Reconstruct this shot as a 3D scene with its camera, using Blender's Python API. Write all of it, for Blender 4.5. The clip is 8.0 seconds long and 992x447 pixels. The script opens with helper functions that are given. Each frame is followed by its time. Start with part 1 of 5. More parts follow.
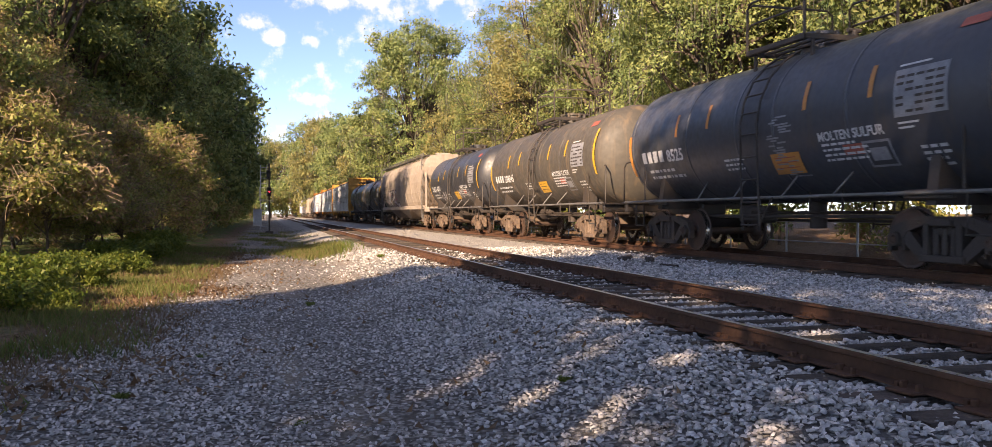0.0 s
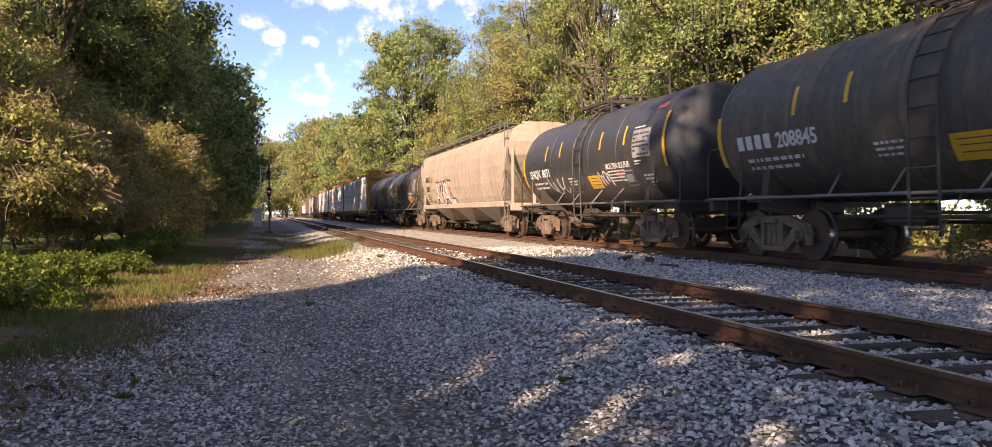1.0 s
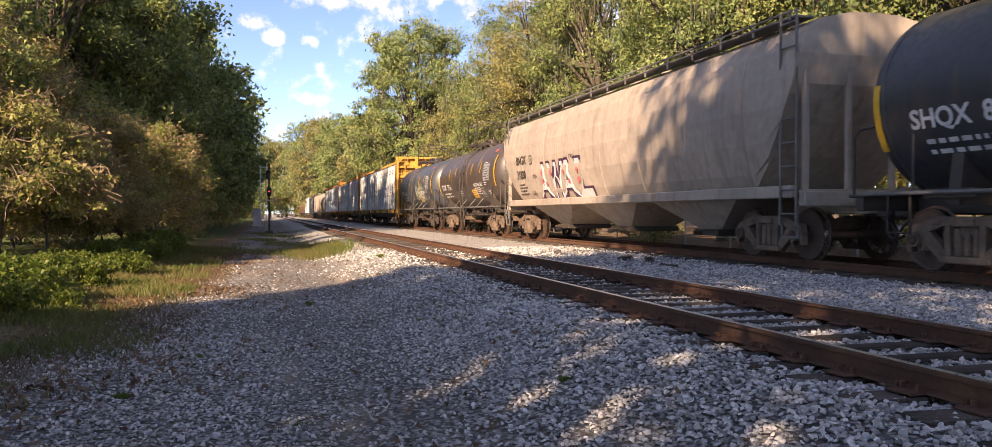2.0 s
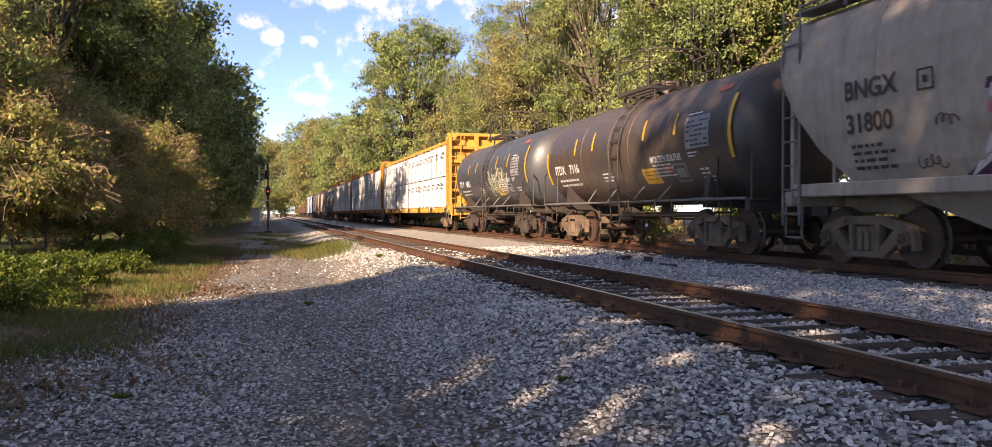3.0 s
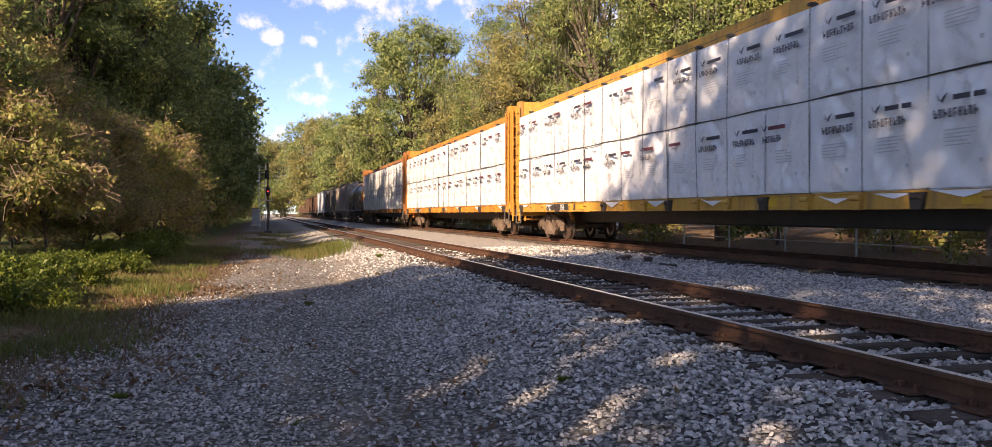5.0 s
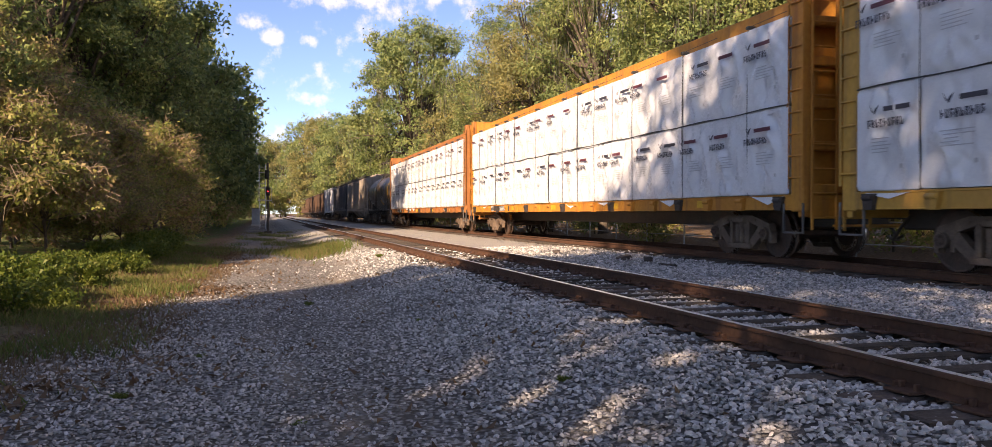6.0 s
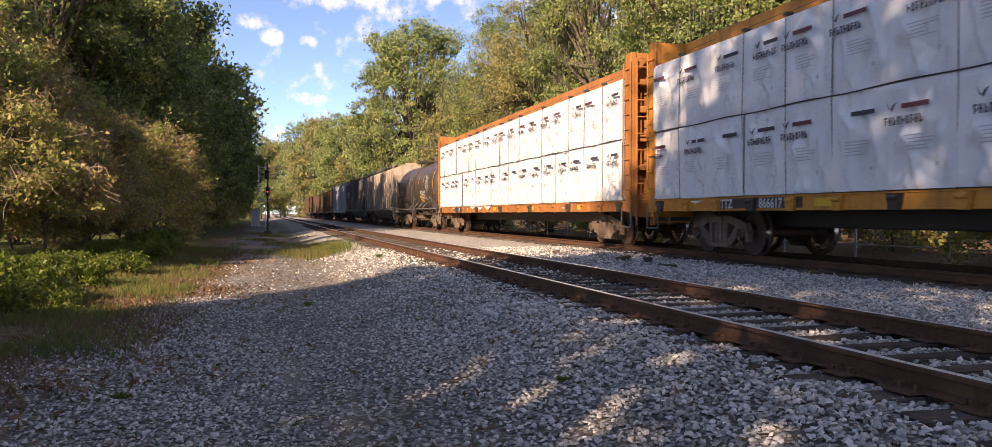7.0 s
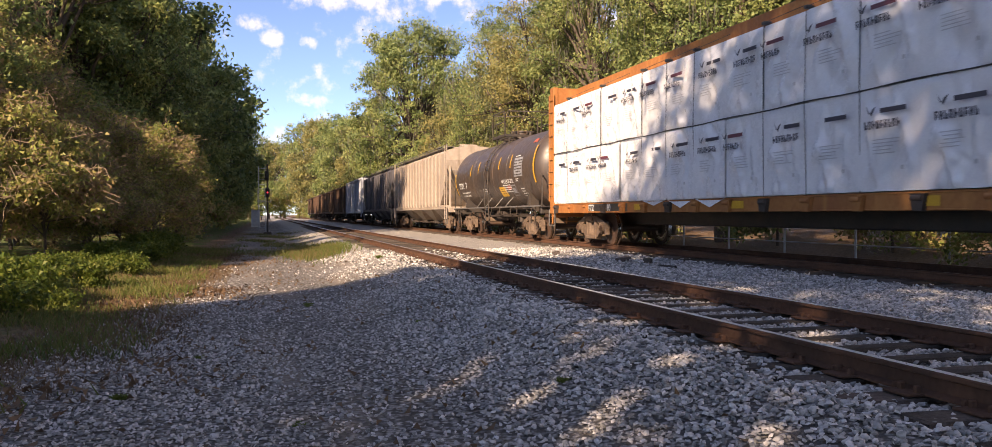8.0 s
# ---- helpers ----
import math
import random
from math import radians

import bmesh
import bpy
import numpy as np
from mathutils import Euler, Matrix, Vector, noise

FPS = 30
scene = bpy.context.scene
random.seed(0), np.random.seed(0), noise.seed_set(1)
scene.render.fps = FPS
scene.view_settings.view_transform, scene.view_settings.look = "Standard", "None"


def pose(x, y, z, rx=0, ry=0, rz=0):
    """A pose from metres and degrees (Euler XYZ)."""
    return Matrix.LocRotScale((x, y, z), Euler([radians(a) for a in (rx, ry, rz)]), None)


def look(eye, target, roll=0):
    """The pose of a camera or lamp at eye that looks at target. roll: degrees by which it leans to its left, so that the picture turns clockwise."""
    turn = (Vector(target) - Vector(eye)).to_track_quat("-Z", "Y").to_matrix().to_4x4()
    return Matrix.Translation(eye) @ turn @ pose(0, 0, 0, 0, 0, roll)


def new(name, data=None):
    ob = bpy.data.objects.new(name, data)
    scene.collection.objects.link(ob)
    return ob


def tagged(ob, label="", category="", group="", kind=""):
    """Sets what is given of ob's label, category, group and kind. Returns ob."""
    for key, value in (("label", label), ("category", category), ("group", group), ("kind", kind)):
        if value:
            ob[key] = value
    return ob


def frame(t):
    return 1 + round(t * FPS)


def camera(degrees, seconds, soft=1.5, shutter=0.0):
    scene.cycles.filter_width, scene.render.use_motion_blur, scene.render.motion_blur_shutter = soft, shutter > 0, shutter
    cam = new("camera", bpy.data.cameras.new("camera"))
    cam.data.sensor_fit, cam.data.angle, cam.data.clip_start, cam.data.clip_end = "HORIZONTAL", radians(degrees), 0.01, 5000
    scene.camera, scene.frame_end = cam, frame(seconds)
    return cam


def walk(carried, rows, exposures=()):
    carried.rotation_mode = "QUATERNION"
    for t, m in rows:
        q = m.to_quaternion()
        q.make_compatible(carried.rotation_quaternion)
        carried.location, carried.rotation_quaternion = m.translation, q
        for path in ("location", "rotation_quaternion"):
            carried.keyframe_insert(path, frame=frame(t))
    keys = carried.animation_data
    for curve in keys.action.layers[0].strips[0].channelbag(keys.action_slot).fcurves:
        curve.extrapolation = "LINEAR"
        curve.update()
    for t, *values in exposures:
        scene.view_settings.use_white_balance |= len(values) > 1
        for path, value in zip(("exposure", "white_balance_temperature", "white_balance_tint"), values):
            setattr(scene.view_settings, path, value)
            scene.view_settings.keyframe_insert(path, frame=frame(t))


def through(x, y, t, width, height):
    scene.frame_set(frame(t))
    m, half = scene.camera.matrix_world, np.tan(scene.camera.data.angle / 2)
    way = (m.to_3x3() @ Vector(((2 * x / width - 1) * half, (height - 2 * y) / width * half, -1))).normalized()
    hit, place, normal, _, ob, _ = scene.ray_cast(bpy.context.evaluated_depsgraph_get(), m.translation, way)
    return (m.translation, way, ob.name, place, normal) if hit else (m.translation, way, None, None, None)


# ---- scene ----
# World: y runs along the railway away from the viewer, x to the right, z up; the gravel road lies at z = 0.
cam = camera(61.0, 8.0, soft=0.45, shutter=0.08)
YAW, TILT, EYE = -15.3, 89.35, (0.0, 0.0, 1.30)


def aim(dyaw, dtilt):
    return pose(*EYE, TILT + dtilt, 0, YAW + dyaw)


walk(cam, [(0.0, aim(0.09, 0.0)), (1.7, aim(0.09, 0.0)), (2.8, aim(0.0, -0.02)), (4.7, aim(0.0, -0.02)),
           (5.8, aim(0.0, -0.02)), (7.0, aim(-0.02, 0.0)), (7.5, aim(-0.03, 0.07)), (8.0, aim(-0.03, 0.07))],
     exposures=[(0.0, 2.10, 7250, 22), (3.6, 2.09, 7250, 22), (4.8, 1.90, 7200, 22), (8.0, 1.86, 7200, 22)])

# ---- light ----
SUN_EL = radians(27.0)
SUN_FROM = Vector((-0.68, -0.73, 0)).normalized()   # horizontal way towards the sun
world = bpy.data.worlds.new("world")
scene.world = world
world.use_nodes = True
wn, wl = world.node_tree.nodes, world.node_tree.links
wn.clear()
sky = wn.new("ShaderNodeTexSky")
sky.sky_type = "NISHITA"
sky.sun_disc = False
sky.sun_elevation = SUN_EL
sky.sun_rotation = math.atan2(SUN_FROM.x, SUN_FROM.y)
sky.air_density, sky.dust_density, sky.ozone_density = 0.5, 0.0, 2.2
bg = wn.new("ShaderNodeBackground")
bg.inputs["Strength"].default_value = 0.068
wout = wn.new("ShaderNodeOutputWorld")


def wmath(op, a, b=None):
    n = wn.new("ShaderNodeMath")
    n.operation = op
    n.use_clamp = op == "MULTIPLY"
    for sock, v in zip(n.inputs, (a, b)):
        if v is None:
            continue
        if isinstance(v, (int, float)):
            sock.default_value = v
        else:
            wl.new(v, sock)
    return n.outputs[0]


# fair-weather clouds: broken heaps of noise, thickest in a few banks, and whole-sky cover added for ambient light
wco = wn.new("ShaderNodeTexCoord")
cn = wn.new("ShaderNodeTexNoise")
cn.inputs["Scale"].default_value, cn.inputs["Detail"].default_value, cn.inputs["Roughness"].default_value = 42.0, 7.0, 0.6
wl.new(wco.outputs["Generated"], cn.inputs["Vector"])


def bank(azimuth, elevation, width, height):
    """A soft bank of cloud in a direction of the sky."""
    a, e = radians(azimuth), radians(elevation)
    c = Vector((math.sin(a) * math.cos(e), math.cos(a) * math.cos(e), math.sin(e)))
    side = Vector((math.cos(a), -math.sin(a), 0))
    up = side.cross(c) * -1
    total = None
    for axis, size in ((side, width), (up, height)):
        sub = wn.new("ShaderNodeVectorMath")
        sub.operation = "SUBTRACT"
        wl.new(wco.outputs["Generated"], sub.inputs[0])
        sub.inputs[1].default_value = c
        dot = wn.new("ShaderNodeVectorMath")
        dot.operation = "DOT_PRODUCT"
        wl.new(sub.outputs[0], dot.inputs[0])
        dot.inputs[1].default_value = axis / radians(size)
        n = wn.new("ShaderNodeMath")
        n.operation = "MULTIPLY"
        wl.new(dot.outputs["Value"], n.inputs[0])
        wl.new(dot.outputs["Value"], n.inputs[1])
        total = n.outputs[0] if total is None else wmath("ADD", total, n.outputs[0])
    sub = wn.new("ShaderNodeMath")
    sub.operation, sub.use_clamp = "SUBTRACT", True
    sub.inputs[0].default_value = 1.0
    wl.new(total, sub.inputs[1])
    return sub.outputs[0]


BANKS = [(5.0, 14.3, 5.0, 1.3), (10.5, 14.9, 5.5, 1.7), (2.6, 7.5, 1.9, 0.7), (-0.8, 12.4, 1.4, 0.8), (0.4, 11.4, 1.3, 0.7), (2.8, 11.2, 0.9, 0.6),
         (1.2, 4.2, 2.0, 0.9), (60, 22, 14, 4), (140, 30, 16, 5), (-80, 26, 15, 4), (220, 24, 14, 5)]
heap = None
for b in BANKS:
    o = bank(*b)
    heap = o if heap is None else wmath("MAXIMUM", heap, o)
# mostly unseen cloud cover, added to brighten the shaded ground and train
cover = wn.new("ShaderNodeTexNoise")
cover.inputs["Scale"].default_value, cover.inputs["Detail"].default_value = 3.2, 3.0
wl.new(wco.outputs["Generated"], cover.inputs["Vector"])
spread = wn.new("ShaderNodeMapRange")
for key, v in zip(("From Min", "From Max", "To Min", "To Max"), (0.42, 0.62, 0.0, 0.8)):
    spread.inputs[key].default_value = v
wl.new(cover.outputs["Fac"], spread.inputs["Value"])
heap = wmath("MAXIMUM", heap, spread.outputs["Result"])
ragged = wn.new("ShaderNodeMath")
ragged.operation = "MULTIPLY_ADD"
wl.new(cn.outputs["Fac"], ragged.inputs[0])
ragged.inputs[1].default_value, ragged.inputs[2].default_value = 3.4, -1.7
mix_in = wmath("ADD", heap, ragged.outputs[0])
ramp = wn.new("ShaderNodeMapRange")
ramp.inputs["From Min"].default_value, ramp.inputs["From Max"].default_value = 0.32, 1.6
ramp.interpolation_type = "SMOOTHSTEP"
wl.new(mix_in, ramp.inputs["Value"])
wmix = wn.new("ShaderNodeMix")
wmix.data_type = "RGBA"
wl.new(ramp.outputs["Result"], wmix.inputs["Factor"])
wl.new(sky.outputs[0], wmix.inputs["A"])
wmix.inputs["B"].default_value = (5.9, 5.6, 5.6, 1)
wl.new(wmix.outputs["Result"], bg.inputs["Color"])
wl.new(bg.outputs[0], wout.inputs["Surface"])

sun = new("sun", bpy.data.lights.new("sun", "SUN"))
sun.data.energy, sun.data.angle, sun.data.color = 3.05, radians(0.55), (1.0, 0.82, 0.58)
sun.matrix_basis = look((0, 0, 0), tuple(-(SUN_FROM * math.cos(SUN_EL) + Vector((0, 0, math.sin(SUN_EL))))))

# ---- materials ----
def mat(name, base, alt=None, rough=0.7, metal=0.0, scale=3.0, fine=40.0, bump=0.15, vary=0.5, streak=None, random_by=None,
        spread=0.0, coord="Object", spec=0.5, bump_scale=None):
    """A painted, weathered or natural surface: two colours mixed by broad and fine noise, with relief and uneven gloss.
    streak: colour of rain streaks that run down the sides. random_by: "object" or "island" for piece-to-piece change."""
    m = bpy.data.materials.new(name)
    m.use_nodes = True
    nt = m.node_tree
    n, l = nt.nodes, nt.links
    b = n["Principled BSDF"]
    tc = n.new("ShaderNodeTexCoord")
    alt = alt or [c * 0.6 for c in base]

    def noise_at(s, detail=6.0, stretch=None):
        t = n.new("ShaderNodeTexNoise")
        t.inputs["Scale"].default_value, t.inputs["Detail"].default_value = s, detail
        src = tc.outputs[coord]
        if stretch:
            mp = n.new("ShaderNodeMapping")
            mp.inputs["Scale"].default_value = stretch
            l.new(src, mp.inputs["Vector"])
            src = mp.outputs[0]
        l.new(src, t.inputs["Vector"])
        return t.outputs["Fac"]

    def ranged(sock, lo, hi, a=0.0, bb=1.0):
        r = n.new("ShaderNodeMapRange")
        for k, v in zip(("From Min", "From Max", "To Min", "To Max"), (lo, hi, a, bb)):
            r.inputs[k].default_value = v
        l.new(sock, r.inputs["Value"])
        return r.outputs["Result"]

    def blend(fac, a, bb, kind="MIX"):
        x = n.new("ShaderNodeMix")
        x.data_type, x.blend_type = "RGBA", kind
        if isinstance(fac, float):
            x.inputs["Factor"].default_value = fac
        else:
            l.new(fac, x.inputs["Factor"])
        for key, v in (("A", a), ("B", bb)):
            if isinstance(v, (tuple, list)):
                x.inputs[key].default_value = (*v[:3], 1)
            else:
                l.new(v, x.inputs[key])
        return x.outputs["Result"]

    broad, small = noise_at(scale), noise_at(fine, 3.0)
    col = blend(ranged(broad, 0.5 - 0.3 * (1 - vary) - 0.05, 0.5 + 0.3 * (1 - vary) + 0.05), base, alt)
    col = blend(ranged(small, 0.3, 0.75, 0.0, 0.45), col, [c * 0.7 for c in alt])
    if streak:
        s = noise_at(1.0, 4.0, (5.0, 5.0, 0.35))
        col = blend(ranged(s, 0.52, 0.72, 0.0, 0.75), col, streak)
    if random_by:
        if random_by == "object":
            r = n.new("ShaderNodeObjectInfo").outputs["Random"]
        else:
            r = n.new("ShaderNodeNewGeometry").outputs["Random Per Island"]
        h = n.new("ShaderNodeHueSaturation")
        l.new(col, h.inputs["Color"])
        l.new(ranged(r, 0, 1, 1 - spread, 1 + spread), h.inputs["Value"])
        l.new(ranged(r, 0, 1, 0.5 + 0.04 * spread, 0.5 - 0.04 * spread), h.inputs["Hue"])
        col = h.outputs[0]
    l.new(col, b.inputs["Base Color"])
    l.new(ranged(small, 0.2, 0.8, max(rough - 0.12, 0.05), min(rough + 0.12, 1)), b.inputs["Roughness"])
    b.inputs["Metallic"].default_value = metal
    b.inputs["Specular IOR Level"].default_value = spec
    if bump:
        bp = n.new("ShaderNodeBump")
        bp.inputs["Strength"].default_value, bp.inputs["Distance"].default_value = min(bump * 3, 1), bump * 0.06
        l.new(noise_at(bump_scale or fine, 5.0), bp.inputs["Height"])
        l.new(bp.outputs[0], b.inputs["Normal"])
    return m


def leaf_mat(name, greens, through=0.48):
    """Leaves: each its own shade between three greens, with light coming through the blade."""
    m = bpy.data.materials.new(name)
    m.use_nodes = True
    n, l = m.node_tree.nodes, m.node_tree.links
    n.clear()
    geo = n.new("ShaderNodeNewGeometry")
    r = n.new("ShaderNodeValToRGB")
    els = r.color_ramp.elements
    els[0].color, els[1].color = (*greens[0], 1), (*greens[-1], 1)
    for k, g in enumerate(greens[1:-1], 1):
        e = els.new(k / (len(greens) - 1))
        e.color = (*g, 1)
    tc = n.new("ShaderNodeTexCoord")
    t = n.new("ShaderNodeTexNoise")
    t.inputs["Scale"].default_value = 0.55
    l.new(tc.outputs["Object"], t.inputs["Vector"])
    add = n.new("ShaderNodeMath")
    add.operation = "MULTIPLY_ADD"
    l.new(t.outputs["Fac"], add.inputs[0])
    add.inputs[1].default_value = 1.5
    sub = n.new("ShaderNodeMath")
    sub.operation = "MULTIPLY_ADD"
    l.new(geo.outputs["Random Per Island"], sub.inputs[0])
    sub.inputs[1].default_value, sub.inputs[2].default_value = 0.7, -0.60
    l.new(sub.outputs[0], add.inputs[2])
    l.new(add.outputs[0], r.inputs["Fac"])
    d = n.new("ShaderNodeBsdfPrincipled")
    d.inputs["Roughness"].default_value = 0.55
    d.inputs["Specular IOR Level"].default_value = 0.3
    tr = n.new("ShaderNodeBsdfTranslucent")
    l.new(r.outputs[0], d.inputs["Base Color"])
    l.new(r.outputs[0], tr.inputs["Color"])
    mx = n.new("ShaderNodeMixShader")
    mx.inputs[0].default_value = through
    l.new(d.outputs[0], mx.inputs[1])
    l.new(tr.outputs[0], mx.inputs[2])
    o = n.new("ShaderNodeOutputMaterial")
    l.new(mx.outputs[0], o.inputs[0])
    return m


M_BLACK = mat("tank_black", (0.028, 0.031, 0.040), (0.045, 0.046, 0.052), rough=0.42, scale=0.7, fine=9, bump=0.03, streak=(0.07, 0.055, 0.04))
M_BLUE = mat("tank_blueblack", (0.046, 0.053, 0.070), (0.066, 0.068, 0.078), rough=0.42, scale=0.7, fine=9, bump=0.03, streak=(0.075, 0.065, 0.055))
M_DUSTY = mat("tank_dusty", (0.10, 0.085, 0.065), (0.06, 0.055, 0.05), rough=0.6, scale=0.6, fine=7, bump=0.03, streak=(0.17, 0.12, 0.075))
M_RUSTTOP = mat("tank_rusty", (0.042, 0.040, 0.044), (0.085, 0.060, 0.046), rough=0.42, scale=0.5, fine=8, bump=0.03, streak=(0.10, 0.06, 0.035))
M_TRUCK = mat("cast_steel_dirty", (0.21, 0.145, 0.10), (0.09, 0.063, 0.048), rough=0.75, scale=4, fine=30, bump=0.1)
M_TRUCK2 = mat("cast_steel_dark", (0.06, 0.044, 0.036), (0.04, 0.032, 0.028), rough=0.7, scale=4, fine=30, bump=0.1)
M_WHEEL = mat("wheel_rust", (0.10, 0.055, 0.036), (0.045, 0.03, 0.024), rough=0.65, scale=5, fine=30, bump=0.06)
M_TREAD = mat("wheel_tread", (0.55, 0.53, 0.50), (0.4, 0.38, 0.36), rough=0.25, metal=1.0, bump=0.0)
M_IRON = mat("black_iron", (0.03, 0.028, 0.028), (0.06, 0.045, 0.035), rough=0.6, scale=3, fine=30, bump=0.05)
M_GREYIRON = mat("grey_iron", (0.17, 0.165, 0.165), (0.10, 0.09, 0.08), rough=0.5, scale=3, fine=30, bump=0.03)
M_YELLOW = mat("reflective_yellow", (0.72, 0.42, 0.03), (0.6, 0.33, 0.03), rough=0.45, scale=4, bump=0.02)
M_ORANGE = mat("reflective_orange", (0.6, 0.25, 0.05), (0.5, 0.2, 0.05), rough=0.45, scale=4, bump=0.02)
M_WHITE = mat("white_lettering", (0.70, 0.70, 0.70), (0.52, 0.52, 0.52), rough=0.6, scale=6, bump=0.0)
M_PANEL = mat("stencil_panel", (0.30, 0.31, 0.33), (0.2, 0.2, 0.22), rough=0.6, scale=6, bump=0.0)
M_RED = mat("faded_red", (0.42, 0.10, 0.06), (0.35, 0.09, 0.06), rough=0.6, scale=6, bump=0.0)
M_HOPPER = mat("hopper_beige", (0.42, 0.35, 0.29), (0.31, 0.26, 0.22), rough=0.65, scale=0.6, fine=6, bump=0.03, streak=(0.23, 0.18, 0.14))
M_HOPPER2 = mat("hopper_grey", (0.36, 0.33, 0.31), (0.25, 0.22, 0.2), rough=0.65, scale=0.6, fine=6, bump=0.03, streak=(0.14, 0.10, 0.08))
M_HOPPER3 = mat("hopper_dark", (0.10, 0.10, 0.12), (0.07, 0.065, 0.07), rough=0.6, scale=0.6, fine=6, bump=0.03, streak=(0.16, 0.13, 0.11))
M_BOXWHITE = mat("boxcar_white", (0.55, 0.56, 0.60), (0.40, 0.42, 0.48), rough=0.6, scale=0.5, fine=6, bump=0.03, streak=(0.2, 0.2, 0.25))
M_BROWN = mat("gondola_brown", (0.10, 0.05, 0.03), (0.06, 0.035, 0.025), rough=0.75, scale=0.8, fine=8, bump=0.05, streak=(0.16, 0.08, 0.04))
M_CBYEL = mat("centrebeam_yellow", (0.60, 0.33, 0.055), (0.47, 0.25, 0.05), rough=0.55, scale=0.9, fine=12, bump=0.04, streak=(0.24, 0.13, 0.05))
M_CBORG = mat("centrebeam_orange", (0.60, 0.27, 0.035), (0.48, 0.19, 0.03), rough=0.6, scale=0.9, fine=12, bump=0.04, streak=(0.25, 0.09, 0.03))
M_CBRUST = mat("centrebeam_rust", (0.42, 0.17, 0.04), (0.27, 0.10, 0.03), rough=0.7, scale=0.9, fine=12, bump=0.05, streak=(0.42, 0.18, 0.05))
M_WRAP = mat("plastic_wrap", (0.80, 0.80, 0.82), (0.70, 0.71, 0.75), rough=0.27, scale=1.5, fine=14, bump=0.22, vary=0.3, bump_scale=3.5)
M_MAROON = mat("print_maroon", (0.16, 0.045, 0.06), (0.12, 0.04, 0.06), rough=0.4, bump=0.0)
M_NAVY = mat("print_dark", (0.035, 0.035, 0.055), (0.05, 0.05, 0.07), rough=0.4, bump=0.0)
M_PRINT = mat("print_grey", (0.45, 0.45, 0.47), (0.5, 0.5, 0.52), rough=0.4, bump=0.0)
M_STRAP = mat("strap_black", (0.03, 0.03, 0.03), (0.05, 0.05, 0.05), rough=0.5, bump=0.0)
M_GRAFW = mat("spray_white", (0.62, 0.60, 0.60), (0.5, 0.46, 0.48), rough=0.6, bump=0.0)
M_GRAFP = mat("spray_purple", (0.045, 0.02, 0.05), (0.06, 0.02, 0.05), rough=0.6, bump=0.0)
M_GRAFR = mat("spray_red", (0.45, 0.10, 0.12), (0.5, 0.15, 0.16), rough=0.6, bump=0.0)
M_GRAFG = mat("spray_green", (0.12, 0.15, 0.07), (0.2, 0.2, 0.1), rough=0.6, bump=0.0)
M_RAIL = mat("rail_rust", (0.135, 0.066, 0.040), (0.070, 0.039, 0.027), spec=0.2, rough=0.9, scale=2, fine=25, bump=0.06)
M_RAILHEAD = mat("rail_head", (0.90, 0.89, 0.88), (0.80, 0.78, 0.76), rough=0.33, metal=1.0, scale=2, bump=0.0)
M_HEADRUST = mat("rail_head_dull", (0.24, 0.14, 0.09), (0.16, 0.10, 0.07), rough=0.6, metal=0.3, scale=2, bump=0.0)
M_TIE = mat("creosoted_tie", (0.13, 0.105, 0.088), (0.060, 0.050, 0.043), spec=0.15, rough=0.95, scale=5, fine=40, bump=0.3, random_by="object", spread=0.4)
M_STONE = mat("ballast_stone", (0.56, 0.535, 0.505), (0.38, 0.36, 0.34), rough=0.9, scale=20, fine=90, bump=0.1, random_by="island", spread=0.55)
M_BARK = mat("bark", (0.13, 0.10, 0.075), (0.07, 0.055, 0.045), rough=0.95, scale=4, fine=20, bump=0.6)
M_TWIG = mat("bare_twig", (0.27, 0.20, 0.135), (0.15, 0.105, 0.072), rough=0.95, scale=4, fine=30, bump=0.1, random_by="island", spread=0.4)
M_LEAF_OAK = leaf_mat("leaves_oak", [(0.090, 0.137, 0.053), (0.168, 0.218, 0.076), (0.246, 0.287, 0.101), (0.336, 0.343, 0.126)], 0.28)
M_LEAF_DARK = leaf_mat("leaves_dark", [(0.064, 0.098, 0.036), (0.120, 0.171, 0.053), (0.205, 0.248, 0.075), (0.317, 0.326, 0.112)], 0.2)
M_LEAF_VINE = leaf_mat("leaves_vine", [(0.106, 0.137, 0.039), (0.208, 0.240, 0.055), (0.314, 0.271, 0.092), (0.354, 0.219, 0.131)], 0.28)
M_LEAF_GOLD = leaf_mat("leaves_golden", [(0.125, 0.146, 0.070), (0.209, 0.213, 0.085), (0.293, 0.264, 0.092), (0.334, 0.275, 0.108)], 0.28)
M_LEAF_LOW = leaf_mat("leaves_low", [(0.043, 0.070, 0.013), (0.083, 0.125, 0.018), (0.141, 0.167, 0.024), (0.183, 0.183, 0.043)], 0.4)
M_GRASS = leaf_mat("grass_blades", [(0.058, 0.096, 0.019), (0.106, 0.144, 0.029), (0.163, 0.154, 0.048), (0.230, 0.163, 0.086)], 0.35)
M_DRY = leaf_mat("dry_grass", [(0.090, 0.060, 0.030), (0.132, 0.084, 0.042), (0.156, 0.108, 0.054), (0.108, 0.072, 0.036)], 0.2)
M_LITTER = leaf_mat("fallen_leaves", [(0.075, 0.045, 0.025), (0.13, 0.078, 0.042), (0.19, 0.12, 0.065), (0.10, 0.055, 0.03)], 0.15)
M_MOSS = leaf_mat("hanging_moss", [(0.10, 0.10, 0.075), (0.15, 0.15, 0.11), (0.19, 0.18, 0.13)])
M_BOX = mat("signal_black", (0.02, 0.02, 0.02), (0.03, 0.03, 0.03), rough=0.5, bump=0.0)
